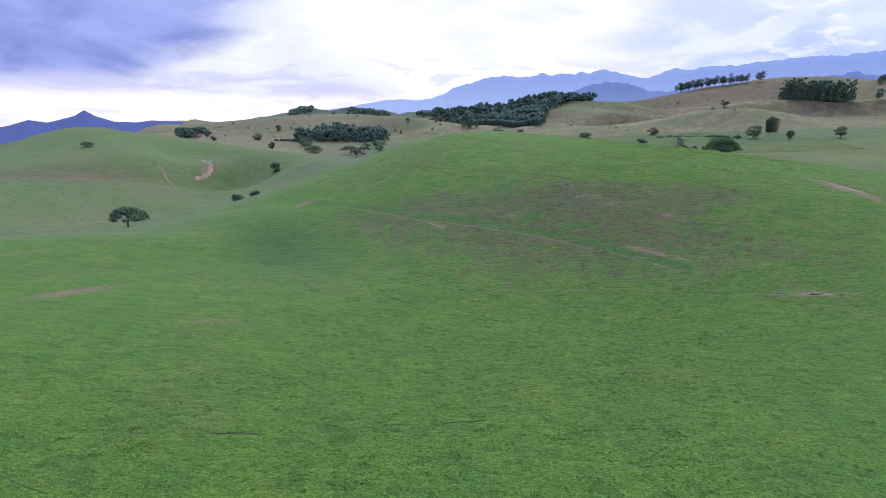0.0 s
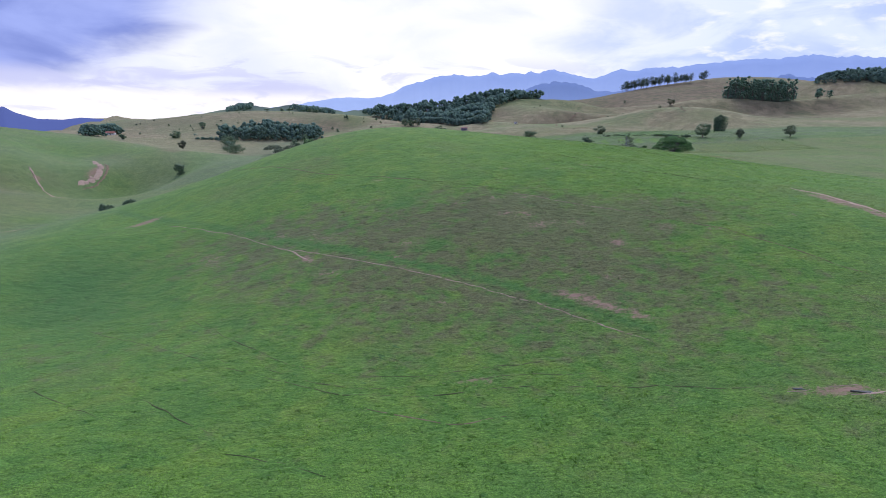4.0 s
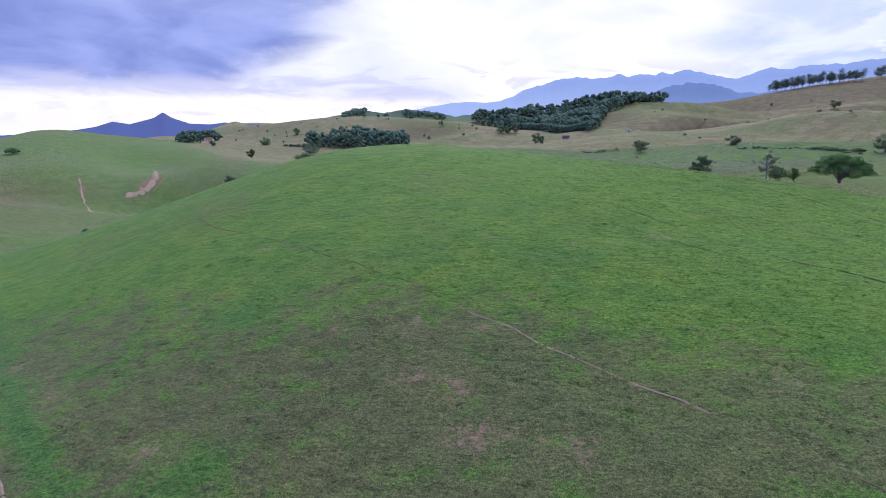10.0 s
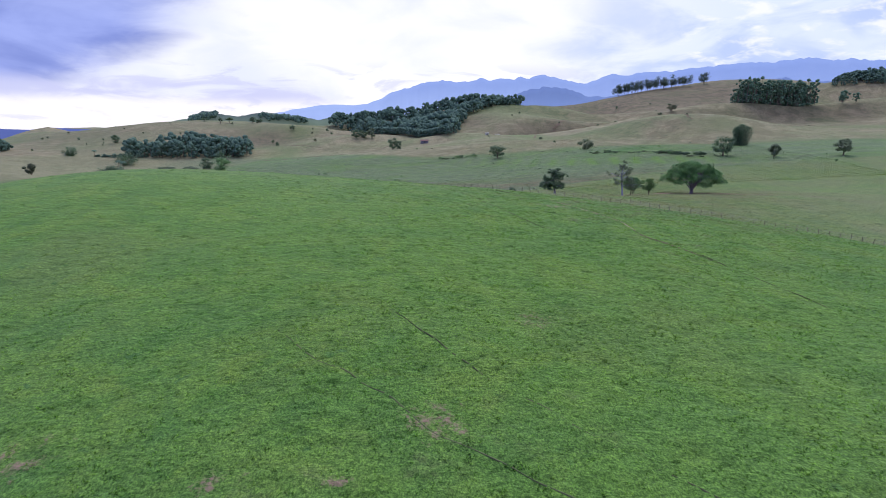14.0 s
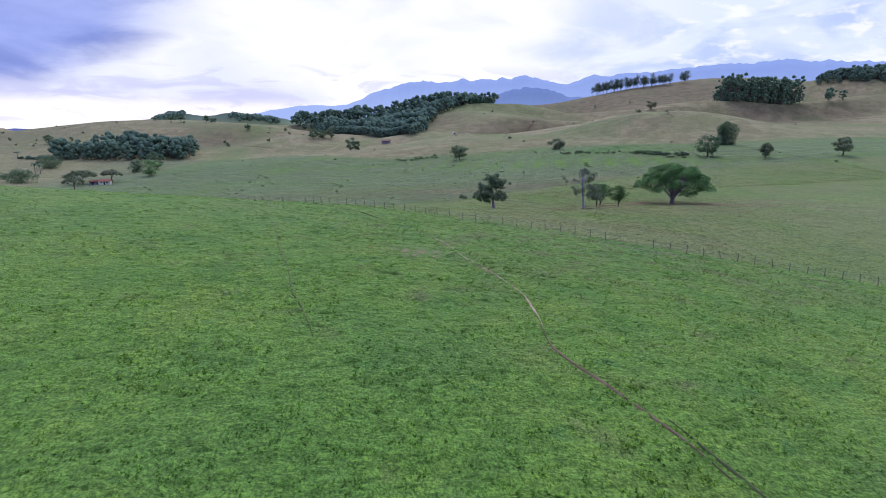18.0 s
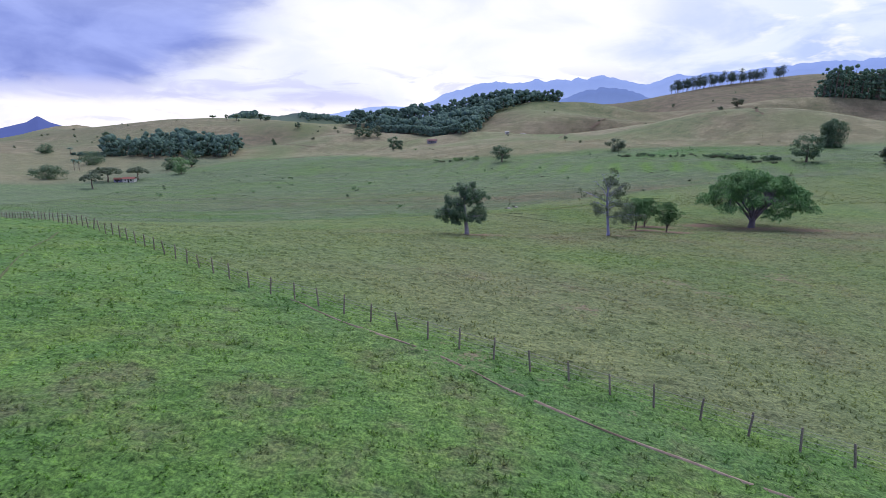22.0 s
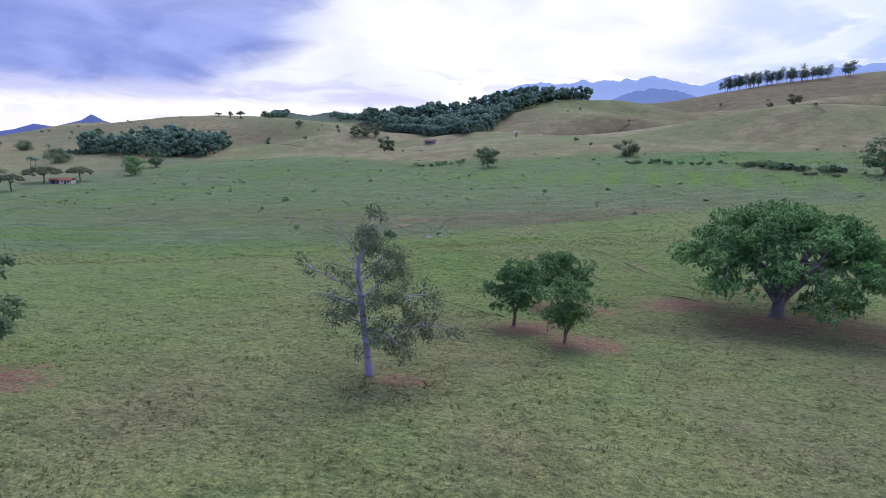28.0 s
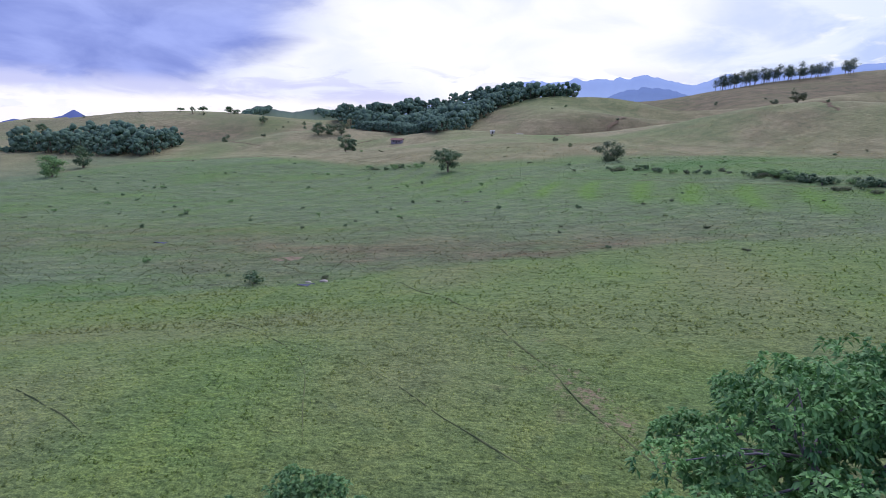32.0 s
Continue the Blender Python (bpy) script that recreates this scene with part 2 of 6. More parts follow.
    soil = g.mix(g.ramp(g.math("ADD", zone["litter"], g.math("MULTIPLY", g.math("SUBTRACT", n1, 0.5), 2.4)), 0.25, 0.80), soil, shaded_rust)
    return g, pos, c, g.ramp(worn, 0.40, 0.95), soil, (n1, hummock, n4)


def ground_material():
    m, g, b, _ = material("pasture", 0.9, 0.1)
    g, pos, c, worn, soil, (n1, n2, n4) = pasture_colour(g)
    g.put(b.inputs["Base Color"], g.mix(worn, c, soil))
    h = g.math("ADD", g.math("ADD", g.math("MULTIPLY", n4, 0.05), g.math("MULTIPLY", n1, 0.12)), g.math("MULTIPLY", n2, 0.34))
    b.inputs["Sheen Weight"].default_value, b.inputs["Sheen Roughness"].default_value = 0.13, 0.5
    b.inputs["Sheen Tint"].default_value = (0.62, 0.86, 0.48, 1)
    bump(g, b, h, 1.0, 1.0)


def blade_material():
    m, g, b, out = material("grass_blades", 0.85, 0.1)
    g, pos, c, worn, soil, _ = pasture_colour(g)
    r = g.add("ShaderNodeNewGeometry", out=8)
    # blades toned lighter than the ground, so the gaps between look shaded
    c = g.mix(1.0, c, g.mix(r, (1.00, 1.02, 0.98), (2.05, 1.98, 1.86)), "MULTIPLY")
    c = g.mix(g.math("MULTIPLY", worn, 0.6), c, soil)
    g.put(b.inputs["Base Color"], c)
    t = g.add("ShaderNodeBsdfTranslucent", Color=g.mix(1.0, c, (1.15, 1.15, 1.0), "MULTIPLY"))
    mixed = g.tree.nodes.new("ShaderNodeMixShader")
    mixed.inputs[0].default_value = 0.5
    g.put(mixed.inputs[1], b.outputs[0])
    g.put(mixed.inputs[2], t)
    g.put(out.inputs["Surface"], mixed.outputs[0])


def leaf_material(name, dark, light, spread=0.6, patch=0.9, rough=0.55, spec=0.3):
    m, g, b, out = material(name, rough, spec)
    r = g.add("ShaderNodeNewGeometry", out=8)
    pos = g.add("ShaderNodeNewGeometry")
    n = g.noise(pos, patch, 2.0)
    f = g.math("ADD", g.math("MULTIPLY", r, spread), g.math("MULTIPLY", g.ramp(n, 0.3, 0.7), 1.0 - spread))
    c = g.mix(f, dark, light)
    g.put(b.inputs["Base Color"], c)
    t = g.add("ShaderNodeBsdfTranslucent", Color=g.mix(0.4, c, (0.10, 0.18, 0.03)))
    mixed = g.tree.nodes.new("ShaderNodeMixShader")
    mixed.inputs[0].default_value = 0.3
    g.put(mixed.inputs[1], b.outputs[0])
    g.put(mixed.inputs[2], t)
    g.put(out.inputs["Surface"], mixed.outputs[0])


def rough_material(name, a, b_, scale, rough=0.85, relief=0.4, depth=0.03, third=None):
    m, g, b, _ = material(name, rough, 0.2)
    pos = g.add("ShaderNodeTexCoord", out=3)
    n, big = g.noise(pos, scale, 5.0, 0.65), g.noise(pos, scale * 0.17, 3.0)
    c = g.mix(g.ramp(n, 0.3, 0.7), a, b_)
    if third:
        c = g.mix(g.ramp(big, 0.45, 0.7, 0.0, 0.7), c, third)
    r = g.add("ShaderNodeObjectInfo", out=5)
    c = g.mix(1.0, c, g.mix(r, (0.85, 0.85, 0.85), (1.15, 1.15, 1.15)), "MULTIPLY")
    g.put(b.inputs["Base Color"], c)
    bump(g, b, n, relief, depth)


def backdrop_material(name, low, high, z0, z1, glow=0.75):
    """Far mountains, blue with distance: haze is painted into their colour and glow, as backdrop."""
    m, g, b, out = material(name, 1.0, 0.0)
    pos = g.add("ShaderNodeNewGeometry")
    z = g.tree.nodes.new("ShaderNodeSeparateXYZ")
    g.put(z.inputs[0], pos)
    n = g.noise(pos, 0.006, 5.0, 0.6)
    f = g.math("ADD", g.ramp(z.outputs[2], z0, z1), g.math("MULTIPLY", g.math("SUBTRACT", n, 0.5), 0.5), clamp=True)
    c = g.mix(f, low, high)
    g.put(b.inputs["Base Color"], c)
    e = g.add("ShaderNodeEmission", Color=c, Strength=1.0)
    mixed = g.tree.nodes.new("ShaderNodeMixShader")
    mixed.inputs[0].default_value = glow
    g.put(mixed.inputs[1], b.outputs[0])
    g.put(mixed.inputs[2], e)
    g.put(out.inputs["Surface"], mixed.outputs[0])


def water_material():
    m, g, b, _ = material("water", 0.06, 0.5)
    pos = g.add("ShaderNodeNewGeometry")
    g.put(b.inputs["Base Color"], (0.05, 0.05, 0.045, 1))
    bump(g, b, g.noise(pos, 3.0, 2.0), 0.08, 0.02)


ground_material()
blade_material()
leaf_material("leaf_glossy_dark", (0.044, 0.146, 0.064), (0.215, 0.440, 0.160), 0.40, 0.45)
leaf_material("leaf_deep", (0.074, 0.176, 0.086), (0.210, 0.385, 0.165), 0.45, 0.7)
leaf_material("leaf_dark", (0.062, 0.120, 0.074), (0.156, 0.236, 0.140))
leaf_material("leaf_olive", (0.090, 0.125, 0.082), (0.200, 0.245, 0.160))
leaf_material("leaf_grey", (0.060, 0.075, 0.050), (0.120, 0.135, 0.090))
leaf_material("leaf_mid", (0.104, 0.216, 0.092), (0.250, 0.410, 0.175))
# foliage of far woods, lightened and blued to paint in aerial haze
leaf_material("leaf_wood", (0.088, 0.158, 0.136), (0.204, 0.300, 0.240), 0.22, 0.25, 0.9, 0.05)
leaf_material("leaf_pine", (0.044, 0.080, 0.074), (0.096, 0.145, 0.120))
leaf_material("leaf_euca", (0.100, 0.180, 0.136), (0.210, 0.325, 0.232), 0.25, 0.25, 0.9, 0.05)
rough_material("bark_pale", (0.25, 0.24, 0.40), (0.36, 0.35, 0.54), 6.0, 0.85, 0.5, 0.03, (0.19, 0.18, 0.28))
rough_material("bark_grey", (0.17, 0.15, 0.19), (0.30, 0.27, 0.33), 7.0, 0.9, 0.6, 0.04, (0.12, 0.10, 0.10))
rough_material("bark_ash", (0.25, 0.23, 0.29), (0.42, 0.39, 0.47), 7.0, 0.9, 0.6, 0.04, (0.17, 0.15, 0.16))
rough_material("bark_brown", (0.10, 0.075, 0.065), (0.20, 0.155, 0.135), 7.0, 0.9, 0.7, 0.05, (0.26, 0.23, 0.21))
rough_material("path_soil", (0.25, 0.185, 0.145), (0.38, 0.30, 0.24), 1.6, 0.95, 0.5, 0.04, (0.16, 0.13, 0.08))
rough_material("brown_soil", (0.125, 0.092, 0.062), (0.225, 0.165, 0.125), 1.6, 0.95, 0.5, 0.04, (0.09, 0.10, 0.05))
# grassy soil tone of grooves and drains, darkened to paint in their shade
rough_material("groove_soil_shade", (0.074, 0.100, 0.046), (0.132, 0.146, 0.072), 1.6, 0.95, 0.5, 0.04)
rough_material("pale_clay", (0.30, 0.205, 0.165), (0.46, 0.35, 0.30), 1.2, 0.9, 0.4, 0.04, (0.24, 0.17, 0.14))
rough_material("post_wood", (0.15, 0.125, 0.10), (0.29, 0.25, 0.21), 14.0, 0.9, 0.6, 0.02, (0.10, 0.08, 0.06))
rough_material("wire_metal", (0.25, 0.24, 0.24), (0.36, 0.34, 0.33), 20.0, 0.5, 0.1, 0.001)
rough_material("white_wall", (0.62, 0.60, 0.60), (0.74, 0.72, 0.72), 1.5, 0.85, 0.2, 0.01, (0.45, 0.42, 0.40))
rough_material("blue_wall", (0.22, 0.22, 0.42), (0.30, 0.30, 0.52), 1.5, 0.85, 0.2, 0.01)
rough_material("clay_tile", (0.20, 0.075, 0.065), (0.29, 0.12, 0.10), 3.0, 0.85, 0.4, 0.03, (0.22, 0.09, 0.08))
rough_material("old_tile", (0.16, 0.085, 0.085), (0.22, 0.125, 0.12), 3.0, 0.9, 0.4, 0.03, (0.13, 0.08, 0.08))
rough_material("dull_wall", (0.20, 0.19, 0.26), (0.28, 0.27, 0.35), 1.5, 0.9, 0.2, 0.01)
rough_material("grey_roof", (0.42, 0.42, 0.44), (0.56, 0.56, 0.58), 2.0, 0.7, 0.2, 0.01)
rough_material("dark_opening", (0.02, 0.02, 0.022), (0.035, 0.033, 0.033), 3.0, 0.6, 0.1, 0.005)
rough_material("stone", (0.34, 0.30, 0.29), (0.52, 0.48, 0.46), 3.0, 0.9, 0.5, 0.03)
# blues and violets of these far ranges are aerial haze put into the tone
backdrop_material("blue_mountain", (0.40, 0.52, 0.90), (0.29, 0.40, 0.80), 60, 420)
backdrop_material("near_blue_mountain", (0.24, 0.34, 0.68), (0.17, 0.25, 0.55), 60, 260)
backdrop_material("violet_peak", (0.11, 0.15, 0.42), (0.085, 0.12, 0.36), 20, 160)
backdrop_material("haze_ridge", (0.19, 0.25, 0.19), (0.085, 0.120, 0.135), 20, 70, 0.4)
water_material()

# ---- the lie of the land: swells (x, y, height, half-widths, turn) on a gently rising plain ----
PASTURE_HILLS = [
    (78.4, 199.6, 16.2, 125.2, 52.9, -37.6),
    (100.8, 250.7, 13.7, 81.2, 46.8, -30.8),
    (7.3, 255.1, 6.3, 31.8, 86.2, 9.9),
    (143.2, 332.8, 12.2, 123.7, 44.7, 1),
    (135.2, 400.4, 4.4, 85.3, 17.8, 19.7),
    (15.3, -17.8, 4.8, 64.7, 66.7, 2.3),
    (-40.7, 101, 1.3, 17.5, 67.8, -38.4),
    (-62.8, 167.1, -13.4, 32.7, 34.4, 17.3),
    (27.7, 127, -6.6, 52.1, 40.6, 1.3),
    (105.3, 145.9, 0.5, 11.9, 11.5, 8.2),
]
VALLEY_SWELLS = [
    (-289.1, 535.4, 34.2, 138, 53, -33.6),
    (-235.2, 494.7, -30.4, 33.5, 118.6, 48.7),
    (-139.8, 295.7, -23.4, 45.3, 75.1, 3.2),
    (-7.4, 583.4, -15.2, 247.8, 163.3, -5.7),
    (328.6, 501.7, 16.1, 211.2, 88, -12.5),
    (-234.5, 1030.3, 30.6, 139.3, 120.6, -0.4),
    (-50.4, 925.5, 16.2, 79.3, 38.2, -26.8),
]
FAR_HILLS = [
    (-565.7, 1064.7, 52.5, 52.3, 259.5, 21.8),
    (-111.2, 52.4, 8.4, 61.7, 23.9, 2.5),
    (-77.8, 156.9, 7.8, 68.8, 28.8, 38.2),
    (9.4, 817.9, 13.6, 50.4, 25.5, 14.2),
    (95.4, 1051, 27.5, 113.3, 18, -0.2),
    (197.9, 1190.7, 49.5, 117.8, 46.9, 0.8),
    (205.3, 1014, 25.9, 59.5, 80.1, -27.3),
    (439.7, 711.7, 23.2, 186.6, 122.9, -40.8),
    (595.3, 1233.6, 82.9, 259.2, 150.2, 47.9),
    (496.8, 799.7, 24.1, 252.7, 16.1, 3.1),
    (800, 935, 22, 75, 45, -20),
]
FAR_RIDGES = [
    (327.5, 969.1, 22.3, 78.8, 20.3, -11.9),
    (228.1, 880.4, 14.3, 46.1, 60.7, 49),
    (376.1, 1010.7, -22.1, 47.8, 73.8, -9.5),
    (333.3, 656.8, 22.1, 62.3, 36.1, -35.6),
    (311.5, 815.6, -56.8, 74.1, 19.6, 10.3),
    (833.6, 1105.8, 78, 129.4, 329.7, -9.4),
    (166.5, 715.8, 10.2, 142.6, 49, -64.2),
    (60.6, 691.1, 9.5, 87.4, 45.7, -7.8),
    (-490, 785, -26, 75, 130, 0),
]
HOLLOWS = [
    (25.3, 217.8, -4.3, 26.5, 52.3, -52.1),
    (-32.1, 266, 2.3, 64.1, 25.2, 14),
    (113.8, 208.5, -6.1, 39, 29.5, -39.1),
    (-107.2, 197, 2.4, 22.6, 48, 4.2),
    (16, 130.3, 0.2, 8.6, 10, 19.3),
    (-74.3, 136.3, 2.5, 17.5, 28.8, -0),
    (-184.9, 428.9, -14.8, 19.1, 63.1, -38.5),
    (-72.1, 228.4, 1.8, 18.4, 12.7, 11.3),
    (-99.7, 92.6, 2.3, 34.5, 18, 4.8),
    (-65.7, 187.2, 5.4, 24.4, 16.3, -41.5),
    (-112, 285, 5, 22, 45, 0),
    (-150, 240, -2, 14, 20, 0),
    (-172, 368, -6.5, 22, 26, 0),
    (-200, 462, 4.5, 16, 18, 0),
    (-17.8, 130, -0.3, 8.9, 15.3, -24.7),
    (-81.1, 154.6, 2.2, 15.6, 11, 23.3),
]
BASE, EAST, NORTH = -1.25, 6.35, 11.14
SWELLS = PASTURE_HILLS + HOLLOWS + VALLEY_SWELLS + FAR_HILLS + FAR_RIDGES


def lattice(x, y, size, seed):
    """Smooth value noise in -1..1 over the plan, with cells of that size."""
    u, v = np.asarray(x, float) / size + 37.7 * seed, np.asarray(y, float) / size - 11.3 * seed
    i, j = np.floor(u), np.floor(v)
    fu, fv = u - i, v - j
    fu, fv = fu * fu * (3 - 2 * fu), fv * fv * (3 - 2 * fv)

    def corner(a, b):
        h = np.sin(a * 127.1 + b * 311.7 + seed * 74.7) * 43758.5453
        return 2 * (h - np.floor(h)) - 1
    low = corner(i, j) * (1 - fu) + corner(i + 1, j) * fu
    high = corner(i, j + 1) * (1 - fu) + corner(i + 1, j + 1) * fu
    return low * (1 - fv) + high * fv


def land(x, y):
    """Height of the ground."""
    x, y = np.asarray(x, float), np.asarray(y, float)
    z = BASE + EAST * 1.5 * np.tanh(x / 1500) + NORTH * 1.5 * np.tanh(y / 1500)
    for cx, cy, h, rx, ry, turn in SWELLS:
        c, s = math.cos(radians(turn)), math.sin(radians(turn))
        u, v = ((x - cx) * c + (y - cy) * s) / rx, ((y - cy) * c - (x - cx) * s) / ry
        z = z + h * np.exp(-0.5 * (u * u + v * v))
    z = z + 0.10 * lattice(x, y, 7.0, 1) + 0.06 * lattice(x, y, 3.1, 2)
    reach = np.hypot(x - 100, y - 250)
    mid = np.clip((reach - 330) / 250, 0, 1)
    z = z + mid * (1.6 * lattice(x, y, 95, 6) + 0.8 * lattice(x, y, 42, 7) + 0.35 * lattice(x, y, 17, 8))
    far = np.clip((reach - 900) / 700, 0, 1)
    z = z + far * (10 * lattice(x, y, 260, 3) + 4 * lattice(x, y, 110, 4))
    z = z - 28 * np.clip((reach - 1300) / 500, 0, 1)
    # the far west is lowered by azimuth to fit the camera's view of the violet peaks
    west = np.clip((-29.5 - np.degrees(np.arctan2(x - 60, y - 150))) / 7, 0, 1) * (y > 150)
    out = np.clip((np.hypot(x - 60, y - 150) - 780) / 600, 0, 1)
    return z - 170 * west * west * (3 - 2 * west) * out * out * (3 - 2 * out)


def spot(x, y, dz=0.0):
    return Vector((x, y, float(land(x, y)) + dz))


# ---- mesh helpers ----
def smooth(me):
    me.polygons.foreach_set("use_smooth", [True] * len(me.polygons))
    return me


def quads(name, verts, faces, mat, even=False):
    """A mesh from arrays of corners and of four-cornered (or three-cornered) faces."""
    verts, faces = np.asarray(verts, np.float32), np.asarray(faces, np.int32)
    me = bpy.data.meshes.new(name)
    k = faces.shape[1]
    me.vertices.add(len(verts))
    me.vertices.foreach_set("co", verts.ravel())
    me.loops.add(faces.size)
    me.loops.foreach_set("vertex_index", faces.ravel())
    me.polygons.add(len(faces))
    me.polygons.foreach_set("loop_start", np.arange(0, faces.size, k, dtype=np.int32))
    me.materials.append(MATS[mat])
    me.update(calc_edges=True)
    if even:
        smooth(me)
    return me


def float_layer(me, key, values):
    me.attributes.new(key, "FLOAT", "POINT").data.foreach_set("value", np.asarray(values, np.float32))


def part(name, me, parent, label=""):
    ob = new(name, me)
    ob.parent = parent
    return tagged(ob, label) if label else ob


def thing(name, at, label, category, group="", kind="", turn=0.0):
    e = new(name)
    e.matrix_world = pose(at[0], at[1], at[2], 0, 0, turn)
    return tagged(e, label, category, group, kind)


def box(bm, x0, x1, y0, y1, z0, z1):
    v = [bm.verts.new(p) for p in ((x0, y0, z0), (x1, y0, z0), (x1, y1, z0), (x0, y1, z0), (x0, y0, z1), (x1, y0, z1), (x1, y1, z1), (x0, y1, z1))]
    for f in ((0, 3, 2, 1), (4, 5, 6, 7), (0, 1, 5, 4), (1, 2, 6, 5), (2, 3, 7, 6), (3, 0, 4, 7)):
        bm.faces.new([v[i] for i in f])


def bm_mesh(name, bm, mat, even=False):
    me = bpy.data.meshes.new(name)
    bmesh.ops.recalc_face_normals(bm, faces=bm.faces)
    bm.to_mesh(me)
    bm.free()
    me.materials.append(MATS[mat])
    return smooth(me) if even else me


def tubes(name, lines, mat, sides=7):
    """One mesh of tapered tubes. lines: arrays of points with their radii as fourth column."""
    V, F, n = [], [], 0
    ring = np.linspace(0, 2 * np.pi, sides, endpoint=False)
    for line in lines:
        line = np.asarray(line, float)
        p, r = line[:, :3], line[:, 3]
        d = np.gradient(p, axis=0)
        d /= np.linalg.norm(d, axis=1)[:, None] + 1e-9
        a = np.cross(d, np.where(np.abs(d[:, 2:3]) > 0.9, [[1.0, 0, 0]], [[0, 0, 1.0]]))
        a /= np.linalg.norm(a, axis=1)[:, None] + 1e-9
        b = np.cross(d, a)
        pts = p[:, None] + r[:, None, None] * (np.cos(ring)[None, :, None] * a[:, None] + np.sin(ring)[None, :, None] * b[:, None])
        V.append(pts.reshape(-1, 3))
        k = np.arange(sides)
        for i in range(len(p) - 1):
            F.append(np.stack([n + i * sides + k, n + i * sides + (k + 1) % sides, n + (i + 1) * sides + (k + 1) % sides, n + (i + 1) * sides + k], 1))
        n += len(p) * sides
    return quads(name, np.concatenate(V), np.concatenate(F), mat, True)


def bend(a, b, r0, r1, rng, sag=0.15, n=6):
    """A curved limb from a to b, thick r0 to r1, rising first and then leaning out."""
    a, b = np.asarray(a, float), np.asarray(b, float)
    L = np.linalg.norm(b - a)
    m = (a + b) / 2 + np.array([0, 0, sag * L]) + rng.normal(0, 0.06 * L, 3)
    t = np.linspace(0, 1, n)[:, None]
    p = (1 - t) ** 2 * a + 2 * t * (1 - t) * m + t * t * b
    p[1:-1] += rng.normal(0, 0.02 * L, (n - 2, 3))
    return np.hstack([p, (r0 + (r1 - r0) * t ** 0.8)])


def leaves(name, centres, radii, count, size, mat, rng, flat=0.7, droop=0.2, slim=0.42, shell=0.35):
    """One mesh of small leaf blades, count of them round each centre."""
    centres, radii = np.asarray(centres, float), np.asarray(radii, float)
    n = len(centres) * count
    d = rng.normal(0, 1, (n, 3))
    d /= np.linalg.norm(d, axis=1)[:, None]
    reach = rng.random(n) ** shell
    off = d * (reach * np.repeat(radii, count))[:, None]
    off[:, 2] *= flat
    p = np.repeat(centres, count, 0) + off
    nrm = d + np.array([0, -0.25, 0.8]) + rng.normal(0, 0.36, (n, 3))
    nrm /= np.linalg.norm(nrm, axis=1)[:, None]
    along = np.cross(nrm, rng.normal(0, 1, (n, 3)))
    along /= np.linalg.norm(along, axis=1)[:, None]
    across = np.cross(nrm, along)
    s = size * (0.65 + 0.7 * rng.random(n))[:, None]
    tip = p + along * s - np.array([0, 0, droop]) * s
    V = np.stack([p - along * s * 0.75, p + across * s * slim + nrm * s * 0.08, tip, p - across * s * slim + nrm * s * 0.08], 1)
    return quads(name, V.reshape(-1, 3), np.arange(4 * n).reshape(-1, 4), mat)


def rosettes(name, centres, radii, tips, per, size, mat, rng, flat=0.75, droop=0.5, slim=0.16):
    """One mesh of leaves that stand in drooping whorls on the twig tips round each centre."""
    centres, radii = np.asarray(centres, float), np.asarray(radii, float)
    n = len(centres) * tips
    d = rng.normal(0, 1, (n, 3))
    d[:, 2] = np.where(d[:, 2] < -0.5, -d[:, 2], d[:, 2])
    d /= np.linalg.norm(d, axis=1)[:, None]
    off = d * ((0.55 + 0.45 * rng.random(n) ** 0.5) * np.repeat(radii, tips))[:, None]
    off[:, 2] *= flat
    tip = np.repeat(np.repeat(centres, tips, 0) + off, per, 0)
    d = np.repeat(d, per, 0)
    m = n * per
    spin = rng.normal(0, 1, (m, 3))
    way = d * 0.55 + spin * 0.65 + np.array([0, 0, 0.25])
    way /= np.linalg.norm(way, axis=1)[:, None]
    side = np.cross(way, np.array([0, 0, 1.0]) + rng.normal(0, 0.25, (m, 3)))
    side /= np.linalg.norm(side, axis=1)[:, None] + 1e-9
    s = size * (0.65 + 0.7 * rng.random(m))[:, None]
    mid = tip + way * s * 0.55
    end = tip + way * s - np.array([0, 0, droop]) * s
    V = np.stack([tip, mid + side * s * slim, end, mid - side * s * slim], 1)
    return quads(name, V.reshape(-1, 3), np.arange(4 * m).reshape(-1, 4), mat)


